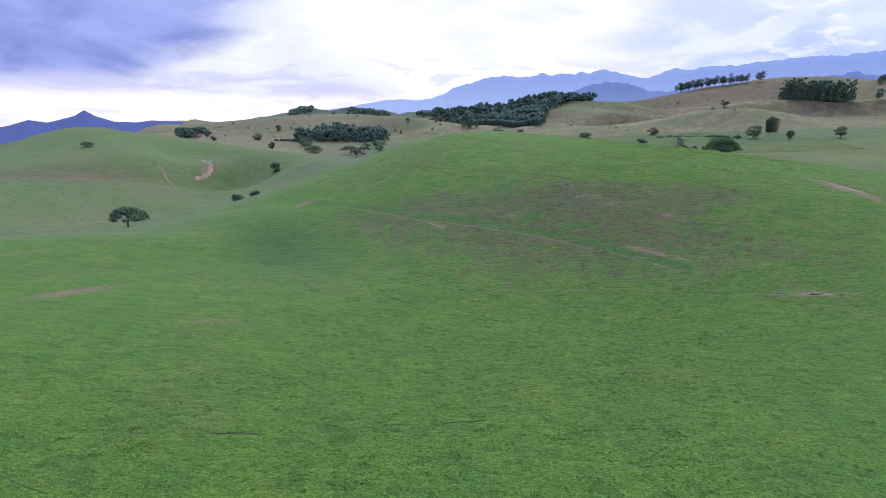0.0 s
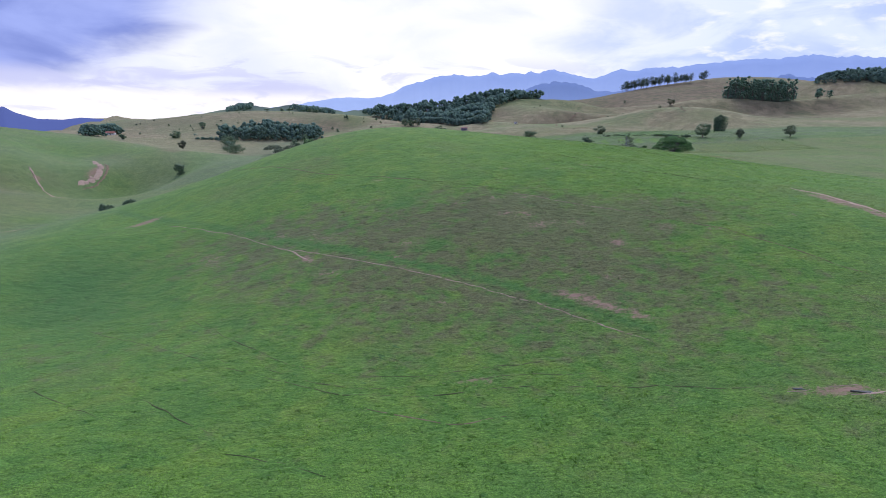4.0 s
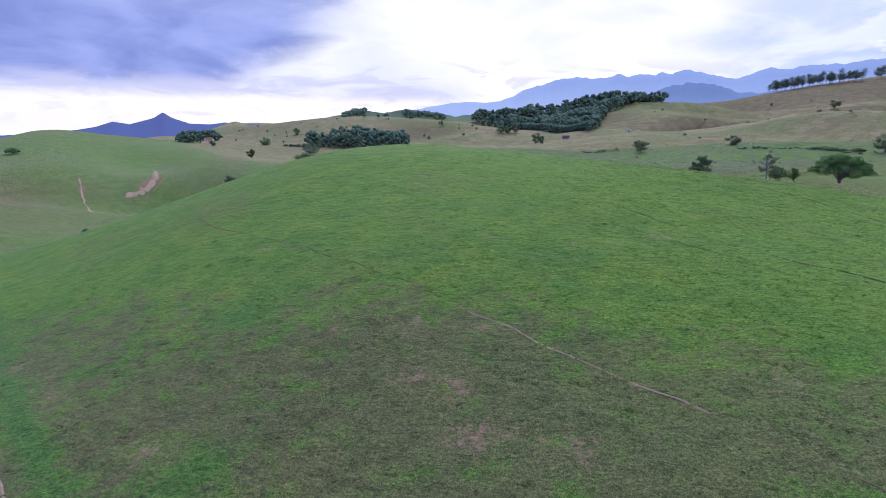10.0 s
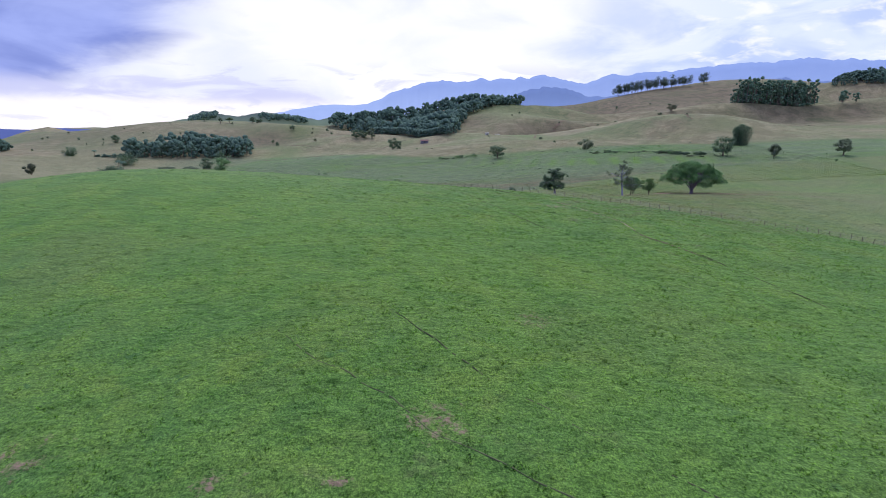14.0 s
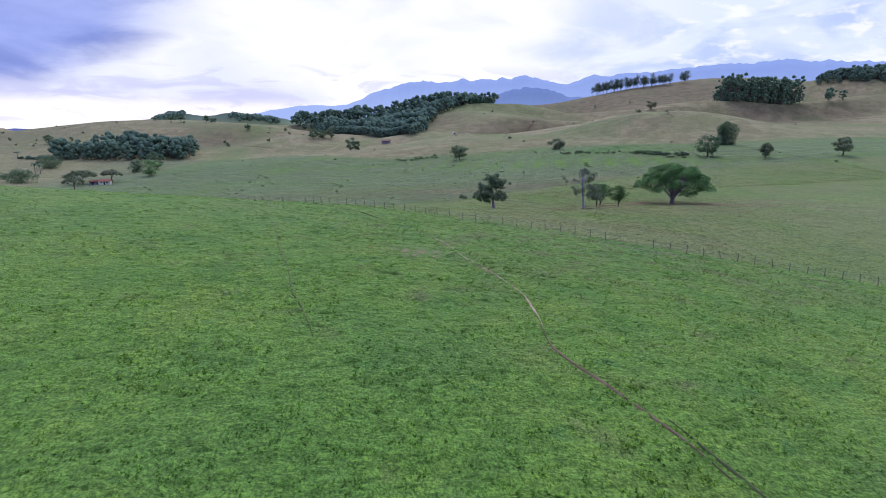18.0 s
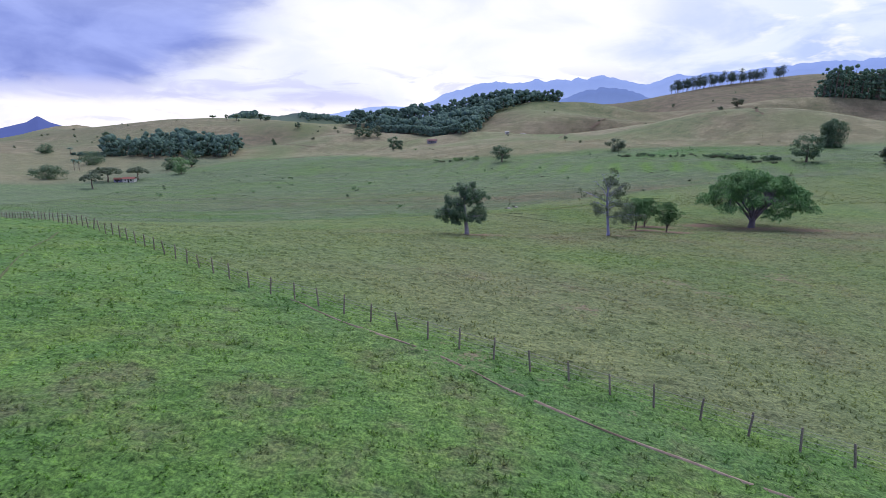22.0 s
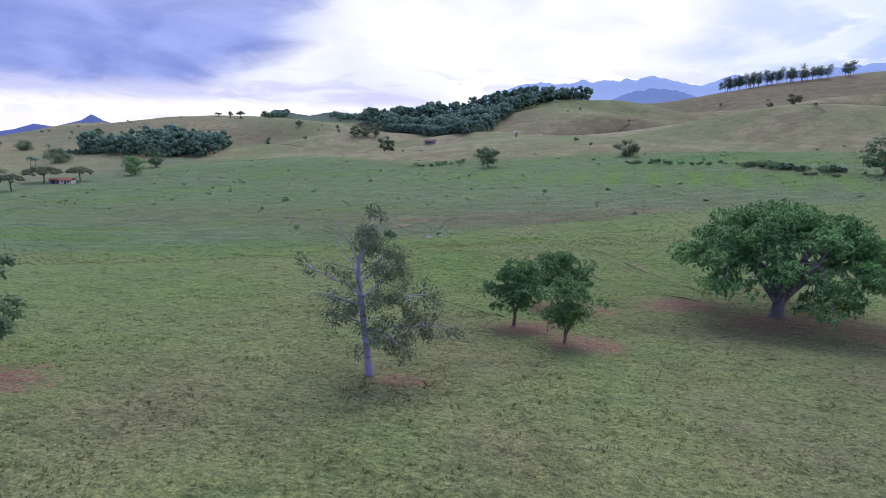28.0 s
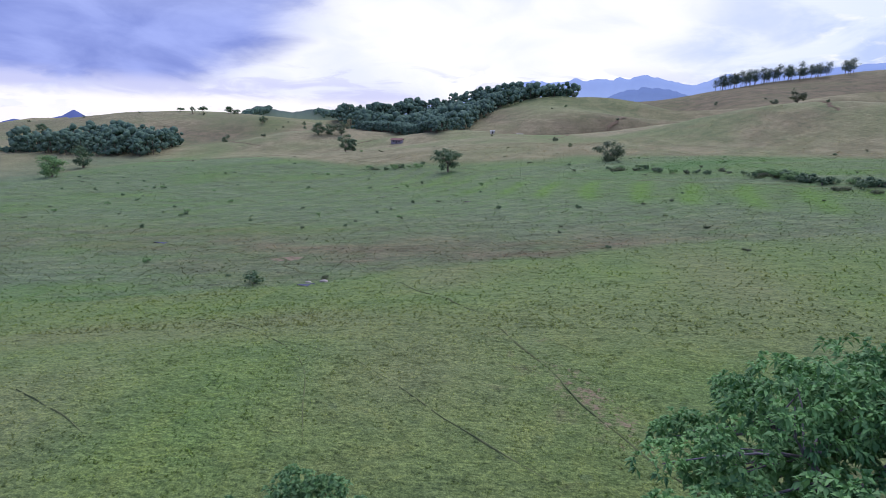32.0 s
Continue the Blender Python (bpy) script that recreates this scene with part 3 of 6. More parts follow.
def broad_tree(name, at, label, height, radius, foot, trunk, clumps, clump_r, per, size, leaf, bark, seed, dome=False, fill=0.55, limbs=7, sag=0.15, trunk_h=None, lean=(0.0, 0.0), group="", flat=0.7, turn=0.0, droop=0.2, slim=0.42, whole=False, shell=0.5, rise=0.0, whorls=0, lobes=0):
    """A broadleaf tree: bent trunk and limbs, twigs to every clump, and a crown of leaf blades.
    foot: height of the crown's lower edge; fill: how far in the clumps reach."""
    rng = np.random.default_rng(seed)
    ob = thing(name, at, label, "tree", group, "", turn)
    az = rng.random(clumps) * 2 * np.pi
    if dome:
        k = np.arange(clumps)
        az = k * 2.39996 + rng.normal(0, 0.15, clumps)
        out = np.sqrt((k + 0.5) / clumps) * (1 + rng.normal(0, 0.03, clumps))
        near = np.maximum(0, -np.sin(az)) ** 1.5
        foot = foot + rise * near
        top = foot + (height - clump_r - foot) * np.clip(1 - np.clip(out, 0, 1) ** 1.9, 0, 1) ** 0.68
        z = np.maximum(top - rng.random(clumps) ** 2 * (1 - fill) * (height - foot) + rng.normal(0, 0.25, clumps), foot)
        rr = out * (radius - clump_r * 0.7) * (1 + 0.05 * np.sin(3 * az + seed) + 0.04 * np.sin(7 * az)) * (1 - 0.06 * rise * near)
        foot = float(np.min(foot))
    else:
        v = rng.uniform(-1, 1, clumps)
        span = fill + (1 - fill) * rng.random(clumps)
        z = foot + (height - foot) * (0.5 + 0.5 * v * 0.86)
        rr = span * (radius - clump_r * 0.5) * np.sqrt(np.clip(1 - (v * 0.92) ** 2, 0, 1)) * (1 + 0.22 * np.sin(2 * az + seed) + 0.12 * np.sin(5 * az + 2 * seed))
    C = np.stack([rr * np.cos(az) + lean[0] * z / height, rr * np.sin(az) + lean[1] * z / height, z], 1)
    if lobes:
        # rounded lobes stepped over the dome, each with its own clumps, so that dark clefts show between them
        k = np.arange(lobes)
        a, o = k * 2.39996, np.sqrt((k + 0.5) / lobes)
        top = foot + (height - 2.2 - foot) * (1 - o ** 2.1) ** 0.7 + rise * np.maximum(0, -np.sin(a)) ** 1.5 * o
        lobe = np.stack([o * (radius - 2.7) * np.cos(a), o * (radius - 2.7) * np.sin(a), top + rng.normal(0, 0.35, lobes)], 1)
        d = rng.normal(0, 1, (clumps, 3))
        d[:, 2] = 0.85 * np.abs(d[:, 2]) - 0.25
        d /= np.linalg.norm(d, axis=1)[:, None]
        C = lobe[np.arange(clumps) % lobes] + d * np.array([2.45, 2.45, 1.75]) * rng.uniform(0.75, 1.08, (clumps, 1))
        az = np.arctan2(C[:, 1], C[:, 0])
    th = trunk_h or foot + 0.25 * (height - foot)
    top = np.array([lean[0] * th / height, lean[1] * th / height, th])
    body = bend((0, 0, -0.25), top, trunk * 1.25, trunk * 0.8, rng, 0.0, 8)
    body[0, 3], body[1, 3] = trunk * 1.7, trunk * 1.25
    lines, tips = [body], []
    for k in range(limbs):
        a0 = 2 * np.pi * k / limbs
        near = np.abs((az - a0 + np.pi) % (2 * np.pi) - np.pi) < np.pi / limbs
        goal = C[near].mean(0) if near.any() else C[k % clumps]
        start = body[4 + k % 4, :3]
        limb = bend(start, goal, trunk * 0.55, trunk * 0.16, rng, sag, 8)
        lines.append(limb)
        tips.append(limb)
    nodes = np.concatenate([t[2:] for t in tips] + [body[5:]])
    owner = np.concatenate([[k] * (len(t) - 2) for k, t in enumerate(tips)] + [[limbs] * 3])
    twigs = [[] for _ in range(limbs + 1)]
    for c in C:
        i = np.argmin(np.linalg.norm(nodes[:, :3] - c, axis=1) + 0.5 * np.maximum(nodes[:, 2] - c[2], 0))
        twigs[owner[i]].append(bend(nodes[i, :3], c, min(nodes[i, 3] * 0.6, trunk * 0.2), 0.02, rng, 0.08, 4))
    if whole:
        part("trunk", tubes("trunk", lines + sum(twigs, []), bark, 6), ob)
    else:
        part("trunk", tubes("trunk", lines[:1] + twigs[limbs], bark, 12), ob)
        for k in range(limbs):
            part("limb", tubes("limb", [tips[k]] + twigs[k], bark, 7), ob)
    R = clump_r * (0.7 + 0.6 * rng.random(clumps))
    if whorls:
        part("crown", rosettes("crown", C, R, whorls, per, size, leaf, rng, flat, droop, slim), ob)
    else:
        part("crown", leaves("crown", C, R, per, size, leaf, rng, flat, droop, slim, shell), ob)
    return ob

# ---- ground: one sheet to the horizon, with zones of sward and a haze tint ----
CREST_PATH = [(-40.0, 250.0), (-20.6, 231.1), (-8.4, 216.4), (-1.2, 210.3), (6.3, 206.4), (13.4, 202.2), (18.8, 198.6), (26.8, 193.5), (31.0, 190.5), (37.4, 185.7), (44.2, 181.8), (46.8, 179.1), (49.8, 176.5), (53.0, 174.2), (58.5, 170.2), (62.9, 166.7), (64.7, 165.4), (70.8, 161.4), (75.9, 157.1), (80.1, 153.7), (83.8, 150.2), (86.2, 145.6), (88.9, 141.4), (91.6, 135.8), (96.0, 126.0)]
BANK_PATH = [(-78.0, 228.0), (-60.0, 208.0), (-43.7, 196.5), (-33.4, 190.4), (-24.3, 183.8), (-16.9, 177.3), (-9.8, 170.6), (-5.2, 166.2), (0.5, 162.6), (7.0, 158.1), (14.0, 153.2), (20.2, 149.2), (25.7, 145.2), (30.8, 141.9), (35.4, 138.4), (42.4, 132.6), (47.6, 127.3), (51.5, 122.6), (56.0, 117.0)]
DITCH = [(-80.0, 234.0), (-64.0, 218.0), (-48.7, 204.0), (-28.7, 190.2), (-13.7, 178.0), (-2.9, 168.8), (6.6, 161.6), (15.4, 155.6), (23.9, 149.6), (31.3, 144.6), (37.9, 140.0), (42.6, 136.2), (46.2, 132.2), (49.3, 128.8), (52.1, 125.6), (58.0, 119.5)]
FENCE_LINE = [(10.0, 372.0), (43.0, 343.0), (75.0, 316.0), (89.0, 303.6), (98.1, 296.0), (105.3, 290.1), (112.7, 286.8), (121.5, 281.8), (130.0, 278.4), (139.7, 274.2), (152.0, 270.4), (172.0, 265.0), (205.0, 256.0), (245.0, 246.0)]


def along(line, step, wander=0.0, seed=0):
    """Points at even steps along a rounded polyline, with a slow wander to its sides."""
    p = np.asarray(line, float)
    for _ in range(2):
        q = np.empty((2 * len(p), 2))
        q[0::2], q[1::2] = 0.75 * p + 0.25 * np.roll(p, -1, 0), 0.25 * p + 0.75 * np.roll(p, -1, 0)
        p = np.vstack([p[:1], q[:-2], p[-1:]])
    d = np.r_[0, np.cumsum(np.hypot(*np.diff(p, axis=0).T))]
    s = np.arange(0, d[-1], step)
    x, y = np.interp(s, d, p[:, 0]), np.interp(s, d, p[:, 1])
    tx, ty = np.gradient(x), np.gradient(y)
    ln = np.hypot(tx, ty) + 1e-9
    w = wander * (lattice(s, 0 * s + seed, 6.0, 5 + seed) + 0.5 * lattice(s, 0 * s, 2.2, 9 + seed))
    return np.stack([x - ty / ln * w, y + tx / ln * w], 1)


def near_line(x, y, line, width):
    """1 on the line, falling to 0 at that distance."""
    best = np.full(np.shape(x), 1e9)
    for ax, ay in along(line, 2.0):
        best = np.minimum(best, (x - ax) ** 2 + (y - ay) ** 2)
    return np.clip(1.25 - np.sqrt(best) / width, 0, 1)


def blob(x, y, cx, cy, rx, ry, turn=0.0):
    c, s = math.cos(radians(turn)), math.sin(radians(turn))
    u, v = ((x - cx) * c + (y - cy) * s) / rx, ((y - cy) * c - (x - cx) * s) / ry
    return np.exp(-0.5 * (u * u + v * v))


BARE = [(0.2, 159.5, 1.0, 2.4, 30), (-52.5, 203.5, 4.5, 1.8, 60), (-202.0, 458.0, 3.0, 13.0, 5), (-222.0, 421.0, 2.0, 6.0, 45), (-196.0, 397.0, 5.0, 2.0, -30),
        (71.5, 101.4, 5.5, 0.8, -12), (130.6, 464.2, 3.2, 1.6, 0), (49.8, 133.0, 3.6, 0.8, -42), (53.2, 128.6, 3.4, 0.9, -45), (57.2, 124.6, 2.2, 0.8, -45), (63.1, 149.5, 1.5, 0.8, -30), (-66.0, 96.0, 8.0, 1.4, 75), (115.6, 158.0, 2.0, 7.0, 10), (116.0, 147.0, 1.2, 5.0, 0)]
WORN = [(48.0, 166.0, 3.0, 1.6, 10), (50.5, 160.5, 4.0, 2.0, 0), (57.0, 159.5, 3.4, 1.6, 0), (75.3, 166.5, 2.4, 1.6, 0), (4.0, 168.0, 3.0, 1.6, -30), (-8.5, 175.0, 3.2, 1.4, -35), (21.0, 159.6, 3.0, 1.4, 0), (63.1, 149.2, 2.6, 1.6, -30), (51.0, 131.5, 6.5, 1.8, -42), (56.0, 125.8, 4.0, 1.5, -45), (18.6, 154.8, 2.2, 1.0, -30), (0.5, 169.6, 2.4, 1.3, -30), (5.3, 151.1, 3.0, 1.6, -20), (26.9, 135.2, 1.8, 1.0, 0), (57.0, 137.8, 2.6, 1.2, -20),
        (83.5, 149.8, 2.4, 1.2, -20), (74.1, 153.3, 2.6, 1.4, 0), (100.3, 151.7, 2.6, 1.0, 0), (42.2, 176.0, 1.4, 2.6, 0), (50.1, 174.9, 2.0, 1.2, 0), (33.7, 175.5, 2.0, 1.2, 0), (72.5, 197.6, 1.6, 1.2, 0), (75.0, 166.8, 1.6, 1.2, 0), (43.8, 167.8, 2.4, 1.6, 0),
        (13.6, 199.0, 2.0, 1.6, 0), (71.8, 198.9, 1.6, 1.6, 0), (81.2, 211.6, 1.8, 1.6, 0), (60.5, 194.7, 1.2, 0.8, 0), (66.3, 194.1, 1.2, 0.8, 0), (49.2, 197.8, 2.0, 1.4, 0), (-23.1, 169.4, 6.0, 2.6, -45), (-95.7, 121.8, 7.0, 2.4, 40), (-36.2, 86.5, 5.0, 2.6, 10), (-66.0, 96.0, 12.0, 3.0, 75),
        (121.5, 280.8, 2.0, 1.2, 0), (143.0, 297.0, 1.6, 1.0, 0), (137.0, 287.0, 1.8, 1.0, 0), (144.0, 308.9, 3.4, 1.6, 10), (146.6, 305.9, 3.0, 1.6, 0), (131.3, 294.6, 2.6, 1.2, 0),
        (160.0, 316.0, 3.5, 2.0, 0), (98.0, 262.0, 4.0, 2.4, 0), (30.0, 112.0, 3.0, 1.2, 0), (181.0, 400.0, 2.0, 7.0, 25)]
DRY = [(8.0, 172.0, 22.0, 9.0, -20), (58.0, 161.0, 24.0, 8.0, 0), (70.0, 166.0, 16.0, 7.0, 0), (36.0, 178.0, 18.0, 8.0, -10), (-8.0, 182.0, 10.0, 8.0, 0), (112.0, 270.0, 26.0, 9.0, -25), (100.0, 250.0, 30.0, 14.0, -30), (134.0, 268.0, 20.0, 8.0, -20), (66.0, 130.0, 24.0, 11.0, -30), (50.0, 152.0, 30.0, 14.0, -30), (16.0, 146.0, 20.0, 9.0, -35), (-22.0, 170.0, 14.0, 9.0, -45), (80.0, 158.0, 14.0, 8.0, 10), (45.0, 172.0, 10.0, 6.0, 0),
       (-36.0, 88.0, 12.0, 7.0, 10), (-80.0, 112.0, 26.0, 12.0, 30), (-40.0, 125.0, 14.0, 8.0, 0), (150.0, 305.0, 16.0, 9.0, 10), (128.0, 300.0, 14.0, 6.0, -20), (158.0, 318.0, 12.0, 7.0, 0),
       (172.0, 335.0, 10.0, 8.0, 0), (184.0, 345.0, 10.0, 6.0, 0), (178.0, 402.0, 5.0, 14.0, 20), (-10.0, 225.0, 12.0, 12.0, 0), (75.0, 195.0, 8.0, 5.0, 0), (190.0, 365.0, 10.0, 6.0, 0)]


LITTER = [(125.6, 344.3, 3.8, 2.6, 0), (161.5, 367.0, 4.0, 2.8, 20), (166.3, 362.4, 3.8, 2.6, 0), (167.2, 376.6, 4.8, 3.2, 0), (181.0, 381.0, 5.0, 3.2, 10), (191.0, 374.5, 8.0, 4.5, 10), (199.0, 371.0, 6.0, 3.0, 20), (151.8, 349.8, 1.8, 1.2, 0)]


def zones(x, y):
    dry = -0.16 + 0 * x
    for b in DRY:
        dry = dry + (0.40 if b[1] < 240 else 0.34) * blob(x, y, *b)
    # drier lower bank, deepened to paint in the shade on its camera-facing slope
    dry = dry + 0.24 * blob(x, y, 30, 138, 70, 32, -30) + 0.36 * blob(x, y, 22, 130, 55, 17, -28)
    bare = 0 * x
    for b in BARE:
        bare = np.maximum(bare, 1.05 * blob(x, y, *b))
    for b in LITTER:
        bare = np.maximum(bare, 1.15 * blob(x, y, *b))
    for b in WORN:
        bare = np.maximum(bare, 0.62 * blob(x, y, *b))
    bare = bare * (1 - 0.06 * blob(x, y, 165, 366, 60, 30, 0))
    beside = (near_line(x, y, FENCE_LINE, 2.2) > 0) * 0.35
    bare = np.maximum(bare, beside * (0.6 + 0.4 * lattice(x, y, 4.0, 21)))
    fence_y = np.interp(x, [p[0] for p in FENCE_LINE], [p[1] for p in FENCE_LINE])
    edge = 419 + 0.19 * np.clip(x, -50, 210) + 4 * lattice(x, y, 30, 22) + 1.5 * lattice(x, y, 9, 32)
    head = np.interp(x, [-150, -60, 0, 50, 100, 150, 200, 240, 290, 340, 500], [721, 716, 703, 677, 633, 605, 592, 584, 564, 538, 512]) + 8 * lattice(x, y, 45, 23) + 3 * lattice(x, y, 14, 33)
    beyond_fence = np.clip((y - fence_y) / 3.0, 0, 1) * np.clip((x + 20) / 40, 0, 1)
    terrace = np.clip((edge - y) / 4 + 1, 0, 1) * beyond_fence
    plain = np.clip((y - edge) / 4, 0, 1) * np.clip((900 - y) / 60, 0, 1) * np.clip((x + 160) / 60, 0, 1)
    upland = np.clip((y - head) / 18, 0, 1)
    mottled = 0.80 + 0.30 * lattice(x, y, 90, 24) + 0.20 * lattice(x, y, 33, 25)
    straw = np.maximum(terrace * (0.43 + 0.12 * lattice(x, y, 14, 26)), upland * mottled)
    straw = np.maximum(straw, plain * (0.16 + 0.10 * lattice(x, y, 40, 27)))
    field = np.minimum(np.clip((x + 350) / 20, 0, 1), np.clip((785 - y) / 12, 0, 1)) * np.clip((y - np.interp(x, [-345, -260, -170, -130], [700, 612, 500, 560])) / 8, 0, 1) * np.clip((-100 - 0.45 * (700 - y) * (y > 560) - x + 40) / 12, 0, 1)
    straw = np.maximum(straw, 0.70 * field)
    straw = np.maximum(straw, np.clip(0.24 + 0.16 * lattice(x, y, 50, 38) + 0.12 * lattice(x, y, 19, 39), 0, 1) * np.clip((-x - 70) / 60, 0, 1))
    brown = np.maximum(1.1 * blob(x, y, 540, 1120, 200, 140, 0), 0.9 * blob(x, y, 500, 850, 130, 25, 4))
    brown = np.maximum(brown, 0.85 * blob(x, y, -100, 868, 48, 42, -20))
    brown = np.maximum(brown, 0.85 * blob(x, y, 172, 900, 26, 40, -20))
    brown = np.maximum(brown, 0.75 * blob(x, y, -246, 350, 42, 26, 52))
    brown = np.maximum(brown, 0.75 * blob(x, y, 300, 885, 60, 14, 38))
    brown = np.maximum(brown, 0.8 * blob(x, y, 575, 788, 90, 16, 0))
    brown = np.maximum(brown, 0.55 * blob(x, y, -330, 930, 90, 70, 0))
    brown = np.maximum(brown, 0.85 * plain * blob(x, y, 175, 462, 120, 15, -14) * (0.7 + 0.5 * lattice(x, y * 3, 12, 37)))
    olive = 0.02 + 0.30 * lattice(x, y, 70, 67) + 0.15 * lattice(x, y, 27, 68)
    for cx, cy, rx, ry, turn, much in ((225, 930, 60, 45, 10, 0.75), (265, 975, 70, 40, 10, 0.6), (290, 660, 60, 40, 20, 0.5), (210, 684, 55, 12, 0, 0.8), (355, 540, 60, 30, -10, 0.7), (-20, 790, 40, 40, 30, 0.5),
                                       (-300, 880, 110, 70, 0, 0.35), (420, 700, 60, 40, 0, 0.35), (390, 590, 30, 14, 0, -0.45), (330, 597, 30, 10, 0, -0.4), (50, 690, 60, 14, -20, -0.6), (100, 800, 60, 18, 20, -0.5), (-90, 880, 60, 40, 0, -0.5), (-240, 680, 120, 60, 0, -0.5)):
        olive = olive + much * blob(x, y, cx, cy, rx, ry, turn)
    # trodden brown ground near the trees, deepened to paint in their shade
    trod_shade = blob(x, y, 196, 372, 26, 14, 15) + 0.8 * blob(x, y, 128, 338, 22, 9, 10) + 0.9 * blob(x, y, 200, 345, 30, 12, 20) + 0.7 * blob(x, y, 160, 362, 14, 8, 0)
    brown = np.maximum(brown, terrace * np.clip(0.55 * trod_shade * (0.6 + 0.7 * lattice(x, y, 7, 36)), 0, 0.75))
    lush = 1.0 * near_line(x, y, DITCH, 1.8)
    lush = np.maximum(lush, 1.0 * blob(x, y, -48, 160, 21, 11, -60))
    for cx, cy, r in ((27.3, 156.4, 3.4), (38.2, 149.0, 3.0), (20.7, 180.1, 5.0), (57.5, 189.9, 4.0), (77.0, 196.5, 2.2), (79.5, 189.6, 1.6), (96.0, 240.0, 4.5), (86.0, 232.0, 3.5)):
        lush = np.maximum(lush, 0.7 * blob(x, y, cx, cy, r, 0.7 * r, 20))
    lush = np.maximum(lush, 0.35 * blob(x, y, 40, 70, 60, 30))
    lush = np.maximum(lush, 0.9 * blob(x, y, 237, 556, 20, 12, 25))
    lush = np.maximum(lush, 0.5 * plain * blob(x, y, 100, 462, 90, 16, 0) * np.clip(0.5 + 1.2 * lattice(x, y * 2, 9, 70), 0, 1))
    lush = np.maximum(lush, 0.6 * near_line(x, y, [(103, 292), (114, 283), (125, 277.5), (140, 271)], 1.6))
    strips = np.clip(1.35 - np.abs((x - 215) * 0.83 - (y - 512) * 0.56) / 75, 0, 1) * np.clip(2.2 - 2.0 * np.abs((x - 215) * 0.56 + (y - 512) * 0.83) / 15, 0, 1)
    stripe = (0.5 + 0.5 * np.sin((x * 0.95 - y * 0.31) * 0.47 + 1.2 * lattice(x, y, 25, 30))) ** 2
    fresh_lit = np.maximum(strips * (0.04 + 0.9 * stripe), 0.5 * stripe * blob(x, y, 150, 575, 50, 14, -50))
    lush = np.maximum(lush, 0.10 * strips)
    fresh_lit = np.maximum(fresh_lit, 0.10 * plain * np.clip(lattice(x, y * 2.5, 55, 31) + 0.5 * lattice(x, y * 4, 16, 35), 0, 1))
    # crest grass brightened in colour to stand for low-angle light on its blades
    fresh_lit = np.maximum(fresh_lit, 0.65 * blob(x, y, 92, 200, 30, 16, 50))
    fresh_lit = np.maximum(fresh_lit, 0.6 * blob(x, y, 78, 228, 45, 22, -35))
    fresh_lit = np.maximum(fresh_lit, 0.5 * blob(x, y, 260, 1000, 40, 18, 10))
    fresh_lit = np.maximum(fresh_lit, 0.45 * blob(x, y, 40, 62, 90, 30, 5) * (0.8 + 0.3 * lattice(x, y, 12, 66)))
    wet = plain * np.clip(0.85 + 0.3 * lattice(x, y * 3, 60, 28) + 0.5 * lattice(x * 0.6, y * 3, 16, 29), 0, 1)
    wet = np.clip(wet + 0.8 * blob(x, y, 245, 478, 45, 7, -20) + 0.5 * blob(x, y, 215, 470, 40, 10, -20), 0, 1)
    wet = wet * (1 - 0.9 * upland)
    wet = np.maximum(wet, 0.75 * near_line(x, y, [(-165, 195), (-154, 215), (-148, 250), (-147, 300), (-138, 336), (-122, 345)], 16) * np.clip(0.7 + 0.6 * lattice(x, y * 2, 12, 34), 0, 1))
    wet = wet * (1 - 0.85 * np.maximum(0.35 * strips, fresh_lit))
    thicket = blob(x, y, 240, 556, 28, 9, 25)
    straw, wet, lush = straw * (1 - 0.85 * thicket), wet * (1 - 0.85 * thicket), np.maximum(lush, thicket)
    litter = 0 * x
    for b in LITTER:
        litter = np.maximum(litter, 1.15 * blob(x, y, *b))
    dry = dry * (1 - 0.8 * lush)
    # painted haze: strongest over the western valley, slight on terrace and crest
    haze_tint = np.maximum(0.46 * np.clip((-x - 62) / 40, 0, 1) * np.clip((y - 120) / 50, 0, 1), 0.08 * terrace)
    haze_tint = np.maximum(haze_tint, np.clip((y - 235) / 40, 0, 1) * 0.20 * (1 - plain) * (1 - upland) * (1 - terrace))
    haze_tint = np.maximum(haze_tint, 0.07 * np.clip((y - 95) / 30, 0, 1) * (1 - plain) * (1 - upland))
    return {"haze_tint": np.clip(haze_tint * (1 + 0.5 * lattice(x, y, 22, 69)), 0, 1), "olive": np.clip(olive, 0, 1), "brown": np.clip(brown, 0, 1), "fresh_lit": np.clip(fresh_lit, 0, 1), "dry": dry, "straw": np.clip(straw, 0, 1), "lush": np.clip(lush, 0, 1), "bare": bare, "wet": wet, "litter": litter}


def graded(lo, hi, step, grow, end_lo, end_hi):
    mid = np.arange(lo, hi + step / 2, step)
    out, s, v = [], step, hi
    while v < end_hi:
        s *= grow
        v += s
        out.append(v)
    back, s, v = [], step, lo
    while v > end_lo:
        s *= grow
        v -= s
        back.append(v)
    return np.r_[back[::-1], mid, out]


def make_ground():
    xs = graded(-60, 230, 1.5, 1.045, -4700, 4700)
    ys = graded(25, 470, 1.5, 1.04, -900, 4800)
    X, Y = np.meshgrid(xs, ys)
    x, y = X.ravel(), Y.ravel()
    nx = len(xs)
    i = (np.arange(len(ys) - 1)[:, None] * nx + np.arange(nx - 1)[None]).ravel()
    me = quads("ground", np.stack([x, y, land(x, y)], 1), np.stack([i, i + 1, i + nx + 1, i + nx], 1), "pasture", True)
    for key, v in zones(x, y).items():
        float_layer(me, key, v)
    tagged(new("ground", me), "rolling green pasture with dry and bare patches", "pasture", kind="structure")


make_ground()


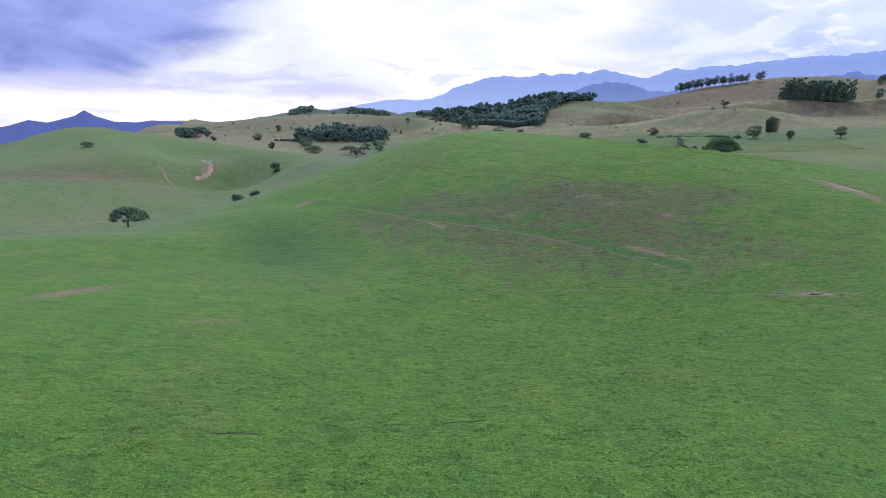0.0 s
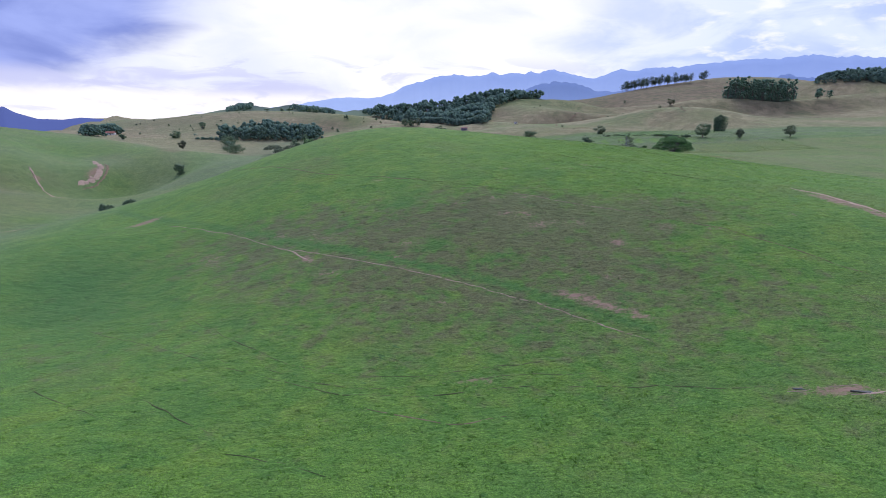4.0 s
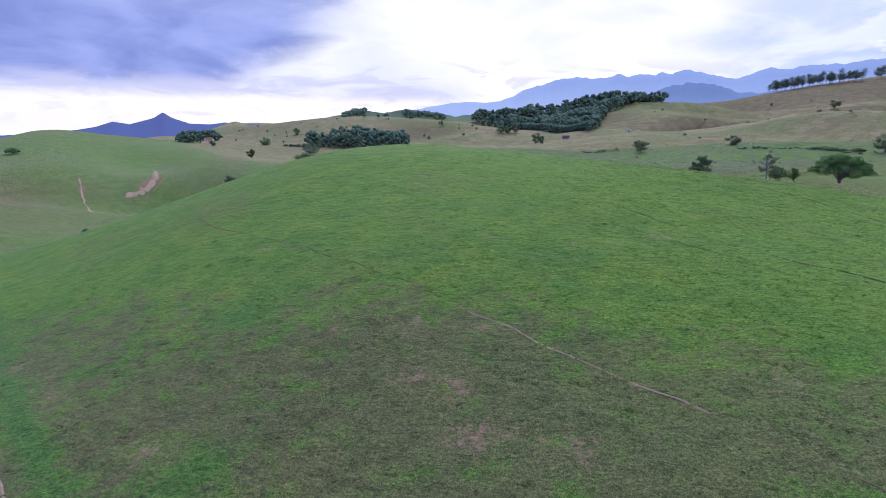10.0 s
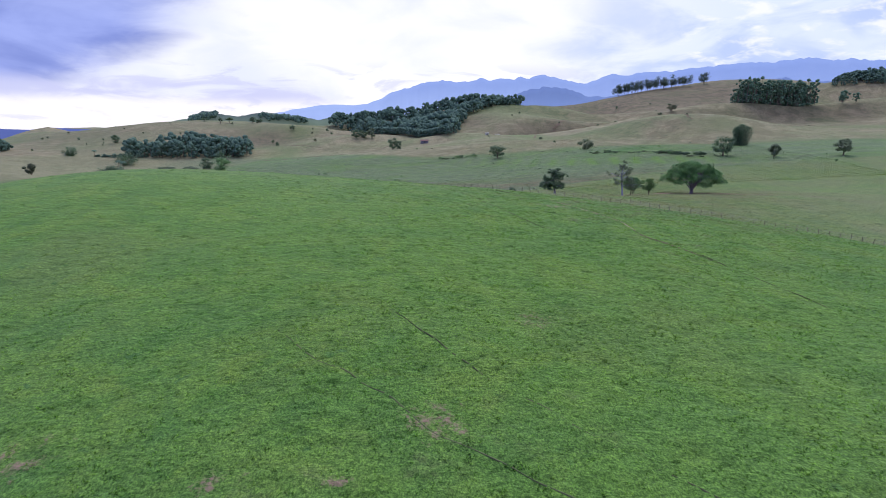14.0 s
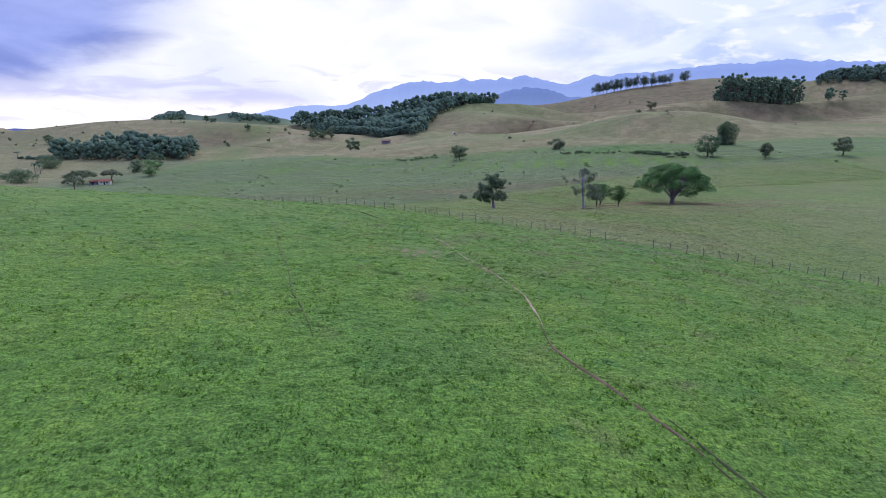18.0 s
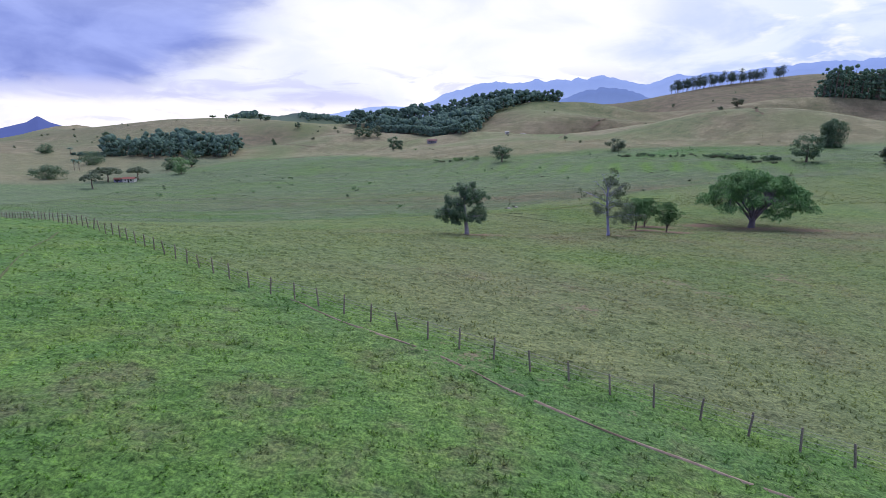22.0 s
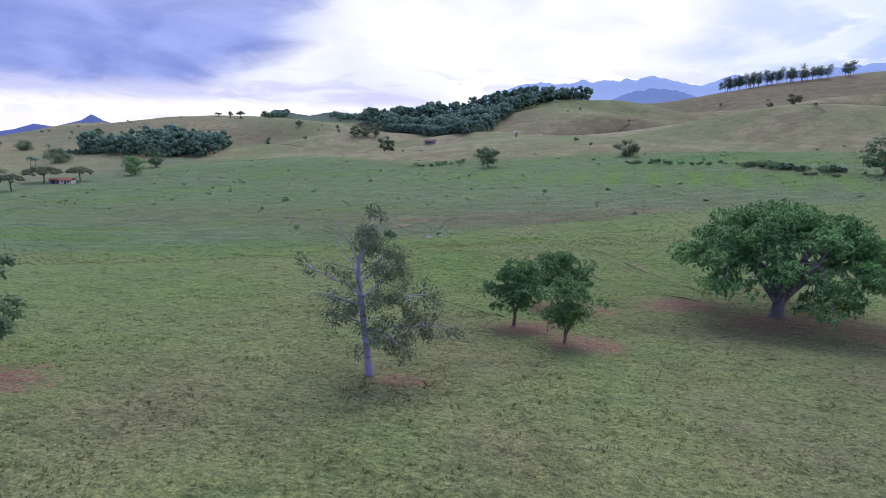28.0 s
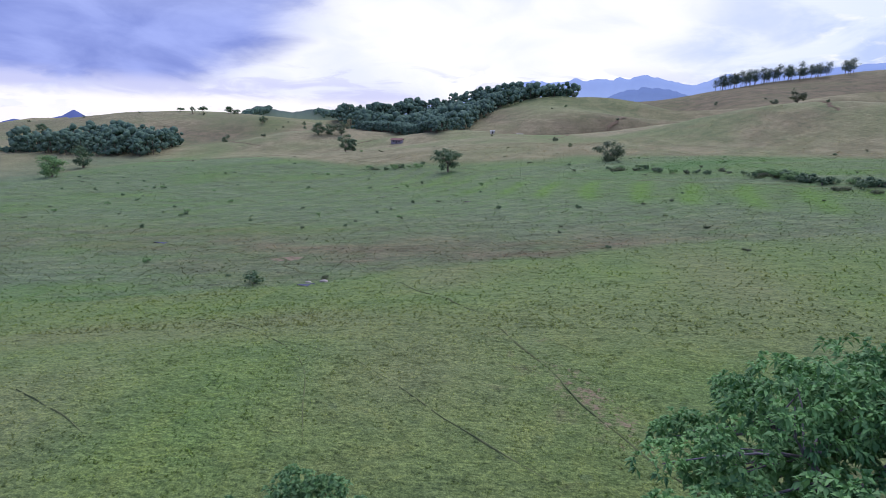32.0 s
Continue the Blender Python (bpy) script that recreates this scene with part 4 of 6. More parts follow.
def ribbon(name, line, width, mat, label, seed, wander=0.5, lift=0.035, worn=0.0):
    """A trodden path that lies on the sward, with uneven edges; worn: how far it sinks under the grass in places."""
    p = along(line, 0.7, wander, seed)
    t = np.gradient(p, axis=0)
    t /= np.linalg.norm(t, axis=1)[:, None] + 1e-9
    nrm = np.stack([-t[:, 1], t[:, 0]], 1)
    s = np.arange(len(p)) * 0.7
    taper = np.clip(np.minimum(s, s[-1] - s) / 4.0, 0.12, 1)
    rows = []
    for k, side in enumerate((-1, -0.4, 0.4, 1)):
        w = 0.5 * width * side * taper * (0.75 + 0.45 * lattice(s, 0 * s + 3 * k, 1.9, 11 + seed) + 0.25 * lattice(s, 0 * s, 0.9, 31 + k))
        q = p + nrm * w[:, None]
        rise = lift + 0.5 * worn * (lattice(s, 0 * s, 4.3, 51 + seed) + 0.6 * lattice(s, 0 * s, 1.7, 71 + seed))
        rows.append(np.column_stack([q, land(q[:, 0], q[:, 1]) + (rise if abs(side) < 0.9 else -0.03)]))
    V = np.stack(rows, 1).reshape(-1, 3)
    i = np.arange(len(p) - 1) * 4
    F = np.concatenate([np.stack([i + k, i + k + 1, i + k + 5, i + k + 4], 1) for k in range(3)])
    tagged(new(name, quads(name, V, F, mat, True)), label, "path", kind="structure")


PALE = "narrow pale dirt cattle path through grass"
FAINT = "faint dark trodden groove in the grass"
TRACK = "eroded reddish farm track on the hillside"
PATHS = [
    ("groove_soil_shade", 0.30, FAINT, CREST_PATH[4:12]),
    ("path_soil", 0.42, PALE, CREST_PATH[11:18]),
    ("brown_soil", 0.30, PALE, CREST_PATH[17:]),
    ("brown_soil", 0.30, PALE, CREST_PATH[:5]),
    ("brown_soil", 0.34, PALE, CREST_PATH[5:8]),
    ("path_soil", 0.36, PALE, BANK_PATH[2:8]),
    ("path_soil", 0.46, PALE, BANK_PATH[7:]),
    ("groove_soil_shade", 0.42, FAINT, [(72.0, 326.0), (85.0, 300.0), (92.3, 286.9), (97.0, 276.8), (100.6, 269.6)]),
    ("path_soil", 0.30, "narrow brown dirt path worn into grass", [(99.0, 272.6), (100.6, 269.6), (101.7, 264.8), (102.7, 260.1), (103.7, 258.1), (104.1, 255.8), (105.3, 251.9), (105.7, 249.6), (105.4, 246.0), (104.8, 243.0)]),
    ("brown_soil", 0.36, FAINT, [(105.0, 244.8), (104.8, 242.0), (105.2, 239.5), (106.6, 236.6), (107.5, 233.2), (108.4, 229.6)]),
    ("groove_soil_shade", 0.40, FAINT, [(79.9, 283.1), (81.9, 275.9), (84.9, 264.0), (87.9, 252.7), (89.7, 245.6), (90.7, 241.3)]),
    ("path_soil", 0.26, "narrow dirt path along the fence", [(110.1, 287.3), (115.5, 283.7), (119.5, 281.1), (126.2, 275.9), (128.7, 274.3), (134.0, 271.6), (141.0, 268.5), (152.0, 265.0)]),
    ("groove_soil_shade", 0.34, FAINT, [(69.8, 213.0), (72.4, 209.0), (74.6, 205.0), (76.8, 201.6), (79.0, 199.8), (81.1, 197.3), (85.4, 192.0), (92.7, 186.0), (99.0, 180.0)]),
    ("groove_soil_shade", 0.34, FAINT, [(60.5, 210.5), (65.0, 205.3), (67.5, 202.5), (69.8, 200.8), (73.5, 196.1), (77.7, 192.7), (84.0, 187.0)]),
    ("groove_soil_shade", 0.30, FAINT, [(108.0, 234.0), (109.6, 227.2), (111.5, 220.3), (112.5, 214.0)]),
    ("groove_soil_shade", 0.45, FAINT, [(100.8, 420.0), (125.8, 397.8), (137.7, 389.3), (142.2, 384.4), (146.5, 380.5), (153.8, 375.5), (160.0, 371.0)]),
    ("groove_soil_shade", 0.40, FAINT, [(122.8, 428.3), (140.4, 419.3), (149.8, 410.7), (154.8, 405.5), (157.2, 401.2), (158.9, 395.7), (160.8, 390.3)]),
    ("groove_soil_shade", 0.45, FAINT, [(154.0, 407.9), (159.8, 405.3), (164.9, 400.7), (168.3, 396.7), (172.2, 393.3), (177.8, 388.2), (184.0, 383.0)]),
    ("groove_soil_shade", 0.40, FAINT, [(136.0, 395.0), (142.2, 392.0), (145.6, 389.9), (150.6, 386.9)]),
    ("groove_soil_shade", 0.75, "brown trampled cattle path in pasture", [(158.0, 444.0), (170.0, 424.8), (174.7, 412.9), (177.6, 406.2), (179.9, 400.5), (182.8, 394.1), (187.0, 387.0)]),
    ("groove_soil_shade", 0.34, FAINT, [(-28.7, 116.6), (-22.1, 111.7), (-15.3, 107.2)]),
    ("groove_soil_shade", 0.32, FAINT, [(-15.8, 113.9), (-6.8, 107.7), (1.7, 101.1)]),
    ("groove_soil_shade", 0.36, FAINT, [(-44.0, 146.0), (-32.6, 139.2), (-22.1, 132.0), (-9.2, 122.8), (-1.7, 118.6)]),
    ("groove_soil_shade", 0.38, FAINT, [(-18.0, 141.0), (-6.9, 129.7), (3.6, 120.2), (11.3, 116.0), (20.1, 113.9), (30.8, 114.5), (42.7, 115.3)]),
    ("groove_soil_shade", 0.40, FAINT, [(-8.0, 124.0), (2.4, 115.9), (11.5, 111.0), (21.6, 109.1), (36.7, 109.8), (52.0, 106.2), (65.8, 103.6)]),
    ("groove_soil_shade", 0.34, FAINT, [(0.0, 121.0), (7.0, 114.6), (14.0, 112.0), (24.0, 111.4), (38.0, 112.4), (50.0, 110.0)]),
    ("brown_soil", 0.30, FAINT, [(15.8, 107.0), (22.7, 103.9), (26.4, 102.1), (32.7, 103.2)]),
    ("groove_soil_shade", 0.30, FAINT, [(2.0, 99.3), (8.0, 97.5), (13.7, 93.6)]),
    ("groove_soil_shade", 0.30, FAINT, [(-34.4, 48.1), (-24.9, 50.3), (-14.0, 51.3), (-5.7, 52.9), (3.1, 54.8), (7.4, 56.1)]),
    ("groove_soil_shade", 0.32, FAINT, [(-40.0, 44.0), (-35.1, 42.3), (-32.6, 41.5), (-30.5, 40.9)]),
    ("path_soil", 0.50, "faint track along the hill's foot", [(-186.0, 190.0), (-178.0, 213.0), (-171.0, 235.0), (-168.0, 270.0), (-164.0, 288.0), (-150.0, 311.0)]),
    ("pale_clay", 4.6, TRACK, [(-224.0, 494.0), (-214.0, 481.0), (-205.0, 470.0), (-199.5, 458.0), (-199.5, 446.0), (-203.0, 434.0)]),
    ("brown_soil", 2.0, TRACK, [(-206.0, 478.0), (-196.0, 462.0), (-194.5, 448.0), (-199.0, 432.0)]),
    ("pale_clay", 1.6, TRACK, [(-229.0, 427.0), (-223.5, 422.0), (-217.0, 416.0), (-209.0, 408.0), (-200.0, 400.0)]),
    ("pale_clay", 2.4, TRACK, [(-203.0, 404.0), (-198.0, 398.0), (-193.0, 394.5), (-188.0, 396.0)]),
    ("pale_clay", 1.1, TRACK, [(114.0, 171.0), (115.5, 165.8), (116.7, 159.9), (117.2, 152.1), (116.0, 145.0)]),
    ("pale_clay", 0.75, "short eroded fork of pale clay path", [(-7.7, 168.6), (-3.9, 164.8), (-1.4, 161.6), (1.2, 157.6)]),
]
for i, (mat, wide, label, line) in enumerate(PATHS):
    faint = mat == "groove_soil_shade"
    ribbon("farm_track" if label == TRACK else "dirt_path", line, wide * (0.45 if faint and line[-1][1] > 360 else 0.52 if faint else 1.0), mat, label, i + 1, 0.22 if line[0][1] > 220 and wide < 0.6 else 0.45 if wide < 1 else 0.8, 0.05 if faint else 0.30 if line[0][0] < -190 else 0.06, 0.16 if faint else 0.05 if mat == "brown_soil" else 0.0)
for i, (cx, cy, l) in enumerate(((66.8, 102.5, 3.0), (72.2, 102.0, 4.0), (73.8, 100.3, 5.0), (79.0, 99.8, 4.5))):
    ribbon("clay_patch", [(cx - l / 2, cy + 0.15), (cx, cy - 0.1), (cx + l / 2, cy + 0.1)], 0.8, "pale_clay", "trampled pale clay beside a muddy hollow", 33 + i, 0.3, 0.05)
HILL_TRACKS = ([(330.0, 632.0), (345.0, 690.0), (376.0, 775.0), (425.0, 770.0), (480.0, 740.0), (560.0, 715.0)], [(205.0, 690.0), (236.0, 800.0), (277.0, 851.0), (338.0, 940.0)], [(-60.0, 705.0), (-17.0, 704.0), (29.0, 712.0), (68.0, 774.0), (110.0, 801.0), (139.0, 790.0)],
               [(-260.0, 850.0), (-220.0, 862.0), (-190.0, 885.0), (-150.0, 905.0)], [(170.0, 760.0), (215.0, 790.0), (250.0, 800.0), (300.0, 790.0)], [(-10.0, 770.0), (-40.0, 790.0), (-60.0, 820.0)])
for i, line in enumerate(HILL_TRACKS):
    ribbon("farm_track", line, 2.6 if i < 3 else 1.8, "brown_soil", "brown farm track across dry hill pasture", 60 + i, 1.5, 0.14)
for i, line in enumerate(([(-165.0, 195.0), (-154.0, 212.0), (-147.0, 250.0), (-145.0, 284.0), (-138.0, 337.0)], [(-172.0, 200.0), (-158.0, 222.0), (-150.0, 262.0), (-149.0, 308.0), (-130.0, 335.0), (-119.0, 345.0)], [(-160.0, 188.0), (-142.0, 230.0), (-139.0, 270.0), (-128.0, 314.0)])):
    ribbon("drain", line, 1.0, "groove_soil_shade", "dark marshy drain on the valley floor", 80 + i, 1.6)
# drains and old plough lines of the plain
DRAIN = "shallow dark drain across the wet plain"
PLOUGH = "old plough line in the wet pasture"
ribbon("drain", [(140.0, 640.0), (152.9, 618.0), (184.5, 557.0), (205.3, 538.0), (226.3, 521.0), (243.9, 508.5), (290.0, 484.0)], 1.3, "groove_soil_shade", DRAIN, 41, 1.0)
ribbon("drain", [(40.0, 500.0), (70.0, 489.0), (93.0, 481.0), (120.0, 470.0), (142.0, 452.0)], 1.0, "groove_soil_shade", DRAIN, 42, 1.5)
ribbon("drain", [(-150.0, 640.0), (-100.0, 700.0), (-60.0, 716.0), (0.0, 724.0), (60.0, 716.0), (120.0, 690.0)], 1.4, "groove_soil_shade", DRAIN, 43, 1.5)
for k in range(12):
    f = k * 15.0
    ribbon("plough_line", [(-25.0 + f * 0.72, 600.0 + f * 0.42 + 12 * math.sin(k * 2.1)), (25.0 + f * 0.72, 568.0 + f * 0.36), (66.0 + f * 0.55, 535.0 + f * 0.12)], 0.55, "groove_soil_shade", PLOUGH, 44 + k, 1.6)


def pond(at, rx, ry, turn):
    rng = np.random.default_rng(int(at[0] * 7))
    n = 28
    a = np.linspace(0, 2 * np.pi, n, endpoint=False)
    r = 1 + 0.16 * np.sin(3 * a + at[0]) + 0.10 * np.sin(5 * a + at[1]) + rng.normal(0, 0.04, n)
    x, y = rx * r * np.cos(a), ry * r * np.sin(a)
    c, s = math.cos(radians(turn)), math.sin(radians(turn))
    px, py = at[0] + x * c - y * s, at[1] + x * s + y * c
    z = float(np.percentile(land(px, py), 35)) + 0.03
    bm = bmesh.new()
    bm.faces.new([bm.verts.new((u, v, z)) for u, v in zip(px, py)])
    low = [bm.verts.new((u, v, z - 0.6)) for u, v in zip(px, py)]
    bm.verts.ensure_lookup_table()
    for k in range(n):
        bm.faces.new((bm.verts[k], low[k], low[(k + 1) % n], bm.verts[(k + 1) % n]))
    tagged(new("pond", bm_mesh("pond", bm, "water")), "small still pond reflecting the pale sky", "water", kind="structure")


pond((67.6, 102.7), 1.3, 0.28, -8)
pond((74.6, 100.4), 2.4, 0.34, -10)
pond((77.8, 100.0), 1.5, 0.26, 5)
pond((143.2, 444.4), 2.6, 1.3, 0)
pond((93.5, 482.0), 4.0, 0.9, -10)
pond((135.2, 544.0), 1.6, 1.2, 0)
pond((158.0, 525.0), 3.2, 1.4, 0)
pond((167.0, 519.0), 2.2, 1.0, 0)

# ---- mountains and far ridges ----


def range_of_hills(name, label, mat, dist, depth, profile, seed, lift=1.0, rough=0.04):
    """A mountain range: a sheet with real depth whose crest follows (azimuth, height) turning points."""
    az = np.radians(np.linspace(profile[0][0], profile[-1][0], 260))
    crest = np.interp(np.degrees(az), [p[0] for p in profile], [p[1] for p in profile])
    crest = crest * (1 + rough * lattice(np.degrees(az), 0 * az, 0.8, seed) + 0.5 * rough * lattice(np.degrees(az), 0 * az, 0.3, seed + 1))
    rows = np.linspace(0, 1, 26)
    V = []
    for f in rows:
        up = np.where(f < 0.8, (f / 0.8) ** 1.2, 1 - 1.6 * (f - 0.8))
        spur = 1 - 0.22 * (1 - abs(f - 0.8) / 0.8) ** 0 * np.abs(lattice(np.degrees(az), 0 * az + f * 2, 1.6, seed + 2)) * (1 - up)
        r = dist - depth * 0.8 + depth * f
        V.append(np.stack([60 + r * np.sin(az), 150 + r * np.cos(az), -260 + (crest + 260) * up * spur], 1))
    V = np.concatenate(V)
    n = len(az)
    i = (np.arange(len(rows) - 1)[:, None] * n + np.arange(n - 1)[None]).ravel()
    tagged(new(name, quads(name, V, np.stack([i, i + 1, i + n + 1, i + n], 1), mat, True)), label, "mountain", kind="structure")

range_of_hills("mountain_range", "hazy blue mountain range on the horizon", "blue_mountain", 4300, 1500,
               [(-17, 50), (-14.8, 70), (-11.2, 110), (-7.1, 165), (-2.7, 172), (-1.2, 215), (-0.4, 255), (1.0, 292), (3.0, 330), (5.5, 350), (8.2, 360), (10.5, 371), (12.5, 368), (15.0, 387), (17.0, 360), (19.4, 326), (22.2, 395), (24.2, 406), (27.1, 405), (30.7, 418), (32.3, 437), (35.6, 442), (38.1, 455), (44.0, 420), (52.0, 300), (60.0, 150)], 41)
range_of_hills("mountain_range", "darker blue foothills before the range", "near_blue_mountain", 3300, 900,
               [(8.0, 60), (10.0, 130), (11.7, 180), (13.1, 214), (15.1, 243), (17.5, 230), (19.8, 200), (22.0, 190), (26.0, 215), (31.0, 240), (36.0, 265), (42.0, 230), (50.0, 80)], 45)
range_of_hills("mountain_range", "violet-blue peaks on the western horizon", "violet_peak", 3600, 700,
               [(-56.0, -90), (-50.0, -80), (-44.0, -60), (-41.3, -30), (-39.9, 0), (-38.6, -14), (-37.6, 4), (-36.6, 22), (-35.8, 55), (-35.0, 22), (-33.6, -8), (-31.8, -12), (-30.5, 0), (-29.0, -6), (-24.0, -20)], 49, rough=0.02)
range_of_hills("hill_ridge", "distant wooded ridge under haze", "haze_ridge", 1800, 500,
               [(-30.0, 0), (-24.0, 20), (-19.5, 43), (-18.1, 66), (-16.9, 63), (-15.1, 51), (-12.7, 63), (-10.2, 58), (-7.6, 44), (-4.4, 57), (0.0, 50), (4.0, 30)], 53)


def ridge_woods(name, label, spans, seed):
    """Far tree crowns along the crest of the distant ridge, as one joined canopy of uneven lumps."""
    rng = np.random.default_rng(seed)
    bm = bmesh.new()
    for a0, a1, z0, z1, n in spans:
        for k in range(n):
            f = rng.random()
            a, r, d = radians(a0 + (a1 - a0) * f), rng.uniform(5, 9), 1800 - rng.uniform(0, 26)
            at = (60 + d * math.sin(a), 150 + d * math.cos(a), z0 + (z1 - z0) * f - rng.uniform(0, 9) * (1800 - d) / 20)
            got = bmesh.ops.create_icosphere(bm, subdivisions=1, radius=r, matrix=Matrix.Translation(at))
            for v in got["verts"]:
                v.co += Vector(rng.normal(0, 0.16 * r, 3))
    tagged(new(name, bm_mesh(name, bm, "leaf_wood")), label, "woods", kind="stuff")


ridge_woods("ridge_woods", "far dark woods along a hazy ridge", ((-19.3, -16.9, 47, 63, 70), (-13.0, -8.4, 60, 48, 90), (-5.6, 2.0, 50, 46, 110)), 57)


# ---- trees of the terrace ----
def limbed_tree(at, label, stem, limbs, per, bunch, size, leaf, bark, seed, thin, slim=0.34, droop=0.6):
    """An open tree: one stem, side limbs (height, turn, reach, rise, bunches) and loose bunches of leaves on twigs."""
    rng = np.random.default_rng(seed)
    ob = thing("tree", at, label, "tree")
    stem = np.array(stem)
    part("trunk", tubes("trunk", [stem], bark, 12), ob)
    C = []
    for h, turn, reach, rise, bunches in limbs:
        a = radians(turn + 6)
        foot = np.array([np.interp(h, stem[:, 2], stem[:, 0]), np.interp(h, stem[:, 2], stem[:, 1]), h])
        tip = foot + np.array([reach * math.cos(a), reach * math.sin(a), rise])
        lines = [bend(foot, tip, thin * (1 + 0.3 * reach), 0.02, rng, 0.02, 7)]
        for k in range(bunches + 3):
            f = rng.uniform(0.35, 1.0)
            begin = foot + (tip - foot) * f
            end = begin + np.array([rng.normal(0.1, 0.7), rng.normal(0, 0.7), rng.uniform(-0.7, 0.6)]) * (0.55 + 0.12 * reach)
            lines.append(bend(begin, end, 0.022, 0.008, rng, 0.05, 4))
            if k < bunches:
                C += [end, end + rng.normal(0, 0.3, 3)]
        part("limb", tubes("limb", lines, bark, 7), ob)
    part("crown", leaves("crown", C, [bunch] * len(C), per, size, leaf, rng, 0.85, droop, slim, 0.5), ob)


limbed_tree(spot(123.4, 345.0), "dark green leaning tree with pale bare limbs showing", [(0, 0, -0.25, 0.55), (0, 0, 0.3, 0.40), (-0.1, 0, 1.4, 0.34), (-0.35, 0, 3.2, 0.28), (-0.7, 0, 5.6, 0.20), (-0.55, 0.1, 6.6, 0.13)],
            [(2.6, 185, 3.2, 0.5, 12), (3.2, 170, 4.4, 0.2, 14), (4.0, 200, 4.0, 0.6, 14), (4.8, 150, 3.4, 1.0, 11), (3.6, 230, 3.2, 0.5, 11), (5.0, 215, 2.8, 1.4, 8), (4.4, 110, 3.0, 0.8, 8), (5.2, 5, 3.4, 1.8, 14), (5.5, 40, 3.0, 2.2, 10), (5.4, -35, 3.0, 1.8, 10),
             (2.8, 0, 3.4, 0.8, 10), (3.0, 30, 3.0, 1.0, 7), (2.8, -40, 2.6, 0.8, 6), (5.6, 100, 1.6, 3.0, 6), (5.8, 20, 1.6, 3.3, 6), (5.7, -80, 1.5, 2.8, 6), (5.6, 170, 1.2, 3.2, 4)],
            46, 0.60, 0.19, "leaf_dark", "bark_ash", 11, 0.062, 0.4, 0.3)
limbed_tree(spot(149.5, 350.6), "tall sparse tree with pale lilac-grey trunk and open crown", [(0, 0, -0.25, 0.42), (-0.03, 0, 0.3, 0.30), (-0.12, 0, 1.2, 0.25), (-0.35, 0.05, 3.2, 0.22), (-0.55, 0.1, 5.2, 0.19), (-0.75, 0.05, 7.2, 0.16), (-0.70, 0, 8.6, 0.12)],
            [(3.3, 0, 4.8, 0.5, 14), (3.5, -50, 3.6, 0.4, 11), (3.8, 180, 2.9, 1.0, 5), (4.2, 120, 3.0, 0.8, 5), (5.0, 10, 4.3, 0.9, 12), (5.2, 200, 3.3, 1.3, 2), (5.6, 60, 3.6, 1.2, 5), (5.9, -80, 3.2, 1.2, 4), (6.2, 170, 3.9, 1.7, 4), (6.7, 20, 3.2, 1.9, 7),
             (7.2, -30, 2.8, 2.2, 6), (7.4, 140, 2.3, 2.4, 1), (8.0, 75, 1.8, 2.6, 4), (8.3, -10, 1.7, 2.9, 5), (8.5, 190, 1.6, 2.8, 0), (8.6, 40, 1.1, 3.3, 5)],
            40, 0.68, 0.155, "leaf_olive", "bark_pale", 12, 0.032)
SMALL = "small trees on the terrace"
broad_tree("tree", spot(160.3, 367.6), "small round-crowned dark green tree over rusty leaf litter", 6.6, 3.3, 1.7, 0.17, 52, 0.86, 11, 0.22, "leaf_deep", "bark_brown", 13, fill=0.2, limbs=5, trunk_h=1.9, group=SMALL, whorls=34, slim=0.24, droop=0.35)
broad_tree("tree", spot(164.7, 362.2), "small bushy light green tree with several thin stems", 6.2, 3.2, 1.5, 0.15, 50, 0.82, 11, 0.20, "leaf_mid", "bark_brown", 14, fill=0.2, limbs=6, trunk_h=1.1, group=SMALL, whorls=32, slim=0.24, droop=0.35)
broad_tree("tree", spot(165.8, 377.6), "small spreading tree with low bare branches over rusty litter", 6.5, 4.2, 1.9, 0.18, 60, 0.88, 11, 0.22, "leaf_deep", "bark_brown", 15, fill=0.25, limbs=6, trunk_h=1.3, group=SMALL, whorls=34, slim=0.24, droop=0.35)
broad_tree("tree", spot(190.6, 377.6), "huge umbrella-shaped shade tree with dense glossy leaves", 13.1, 13.4, 3.5, 0.66, 304, 1.35, 12, 0.32, "leaf_glossy_dark", "bark_grey", 16, dome=True, fill=0.5, limbs=11, sag=0.22, trunk_h=2.6, flat=0.72, droop=0.42, slim=0.20, rise=0.3, whorls=37, lobes=38)


# ---- far trees and shrubs ----
def far_tree(x, y, h, r, foot, leaf, seed, label, clumps=26, dome=False, size=0.55, bark="bark_brown", fill=0.35, lump=0.34):
    broad_tree("tree", spot(x, y), label, h, r, foot, 0.03 * h + 0.05, clumps, r * lump, 60, size, leaf, bark, seed, dome=dome, fill=fill, limbs=5, whole=True)


DARK = "dense dark green tree standing alone in pasture"
far_tree(67.5, 737.0, 12.5, 6.0, 1.0, "leaf_dark", 31, "dark twin-crowned tree in dry pasture")
far_tree(74.0, 733.0, 8.5, 3.2, 0.2, "leaf_dark", 32, "dark narrow tree beside a larger one")
far_tree(152.4, 600.0, 10.5, 7.2, 1.4, "leaf_dark", 33, "round-crowned dark tree alone on the plain", 30)
far_tree(219.0, 584.0, 8.0, 6.4, 0.4, "leaf_olive", 34, "low grey-green shrubby tree", 24)
far_tree(274.0, 490.5, 12.0, 7.4, 1.6, "leaf_dark", 35, DARK, 34)


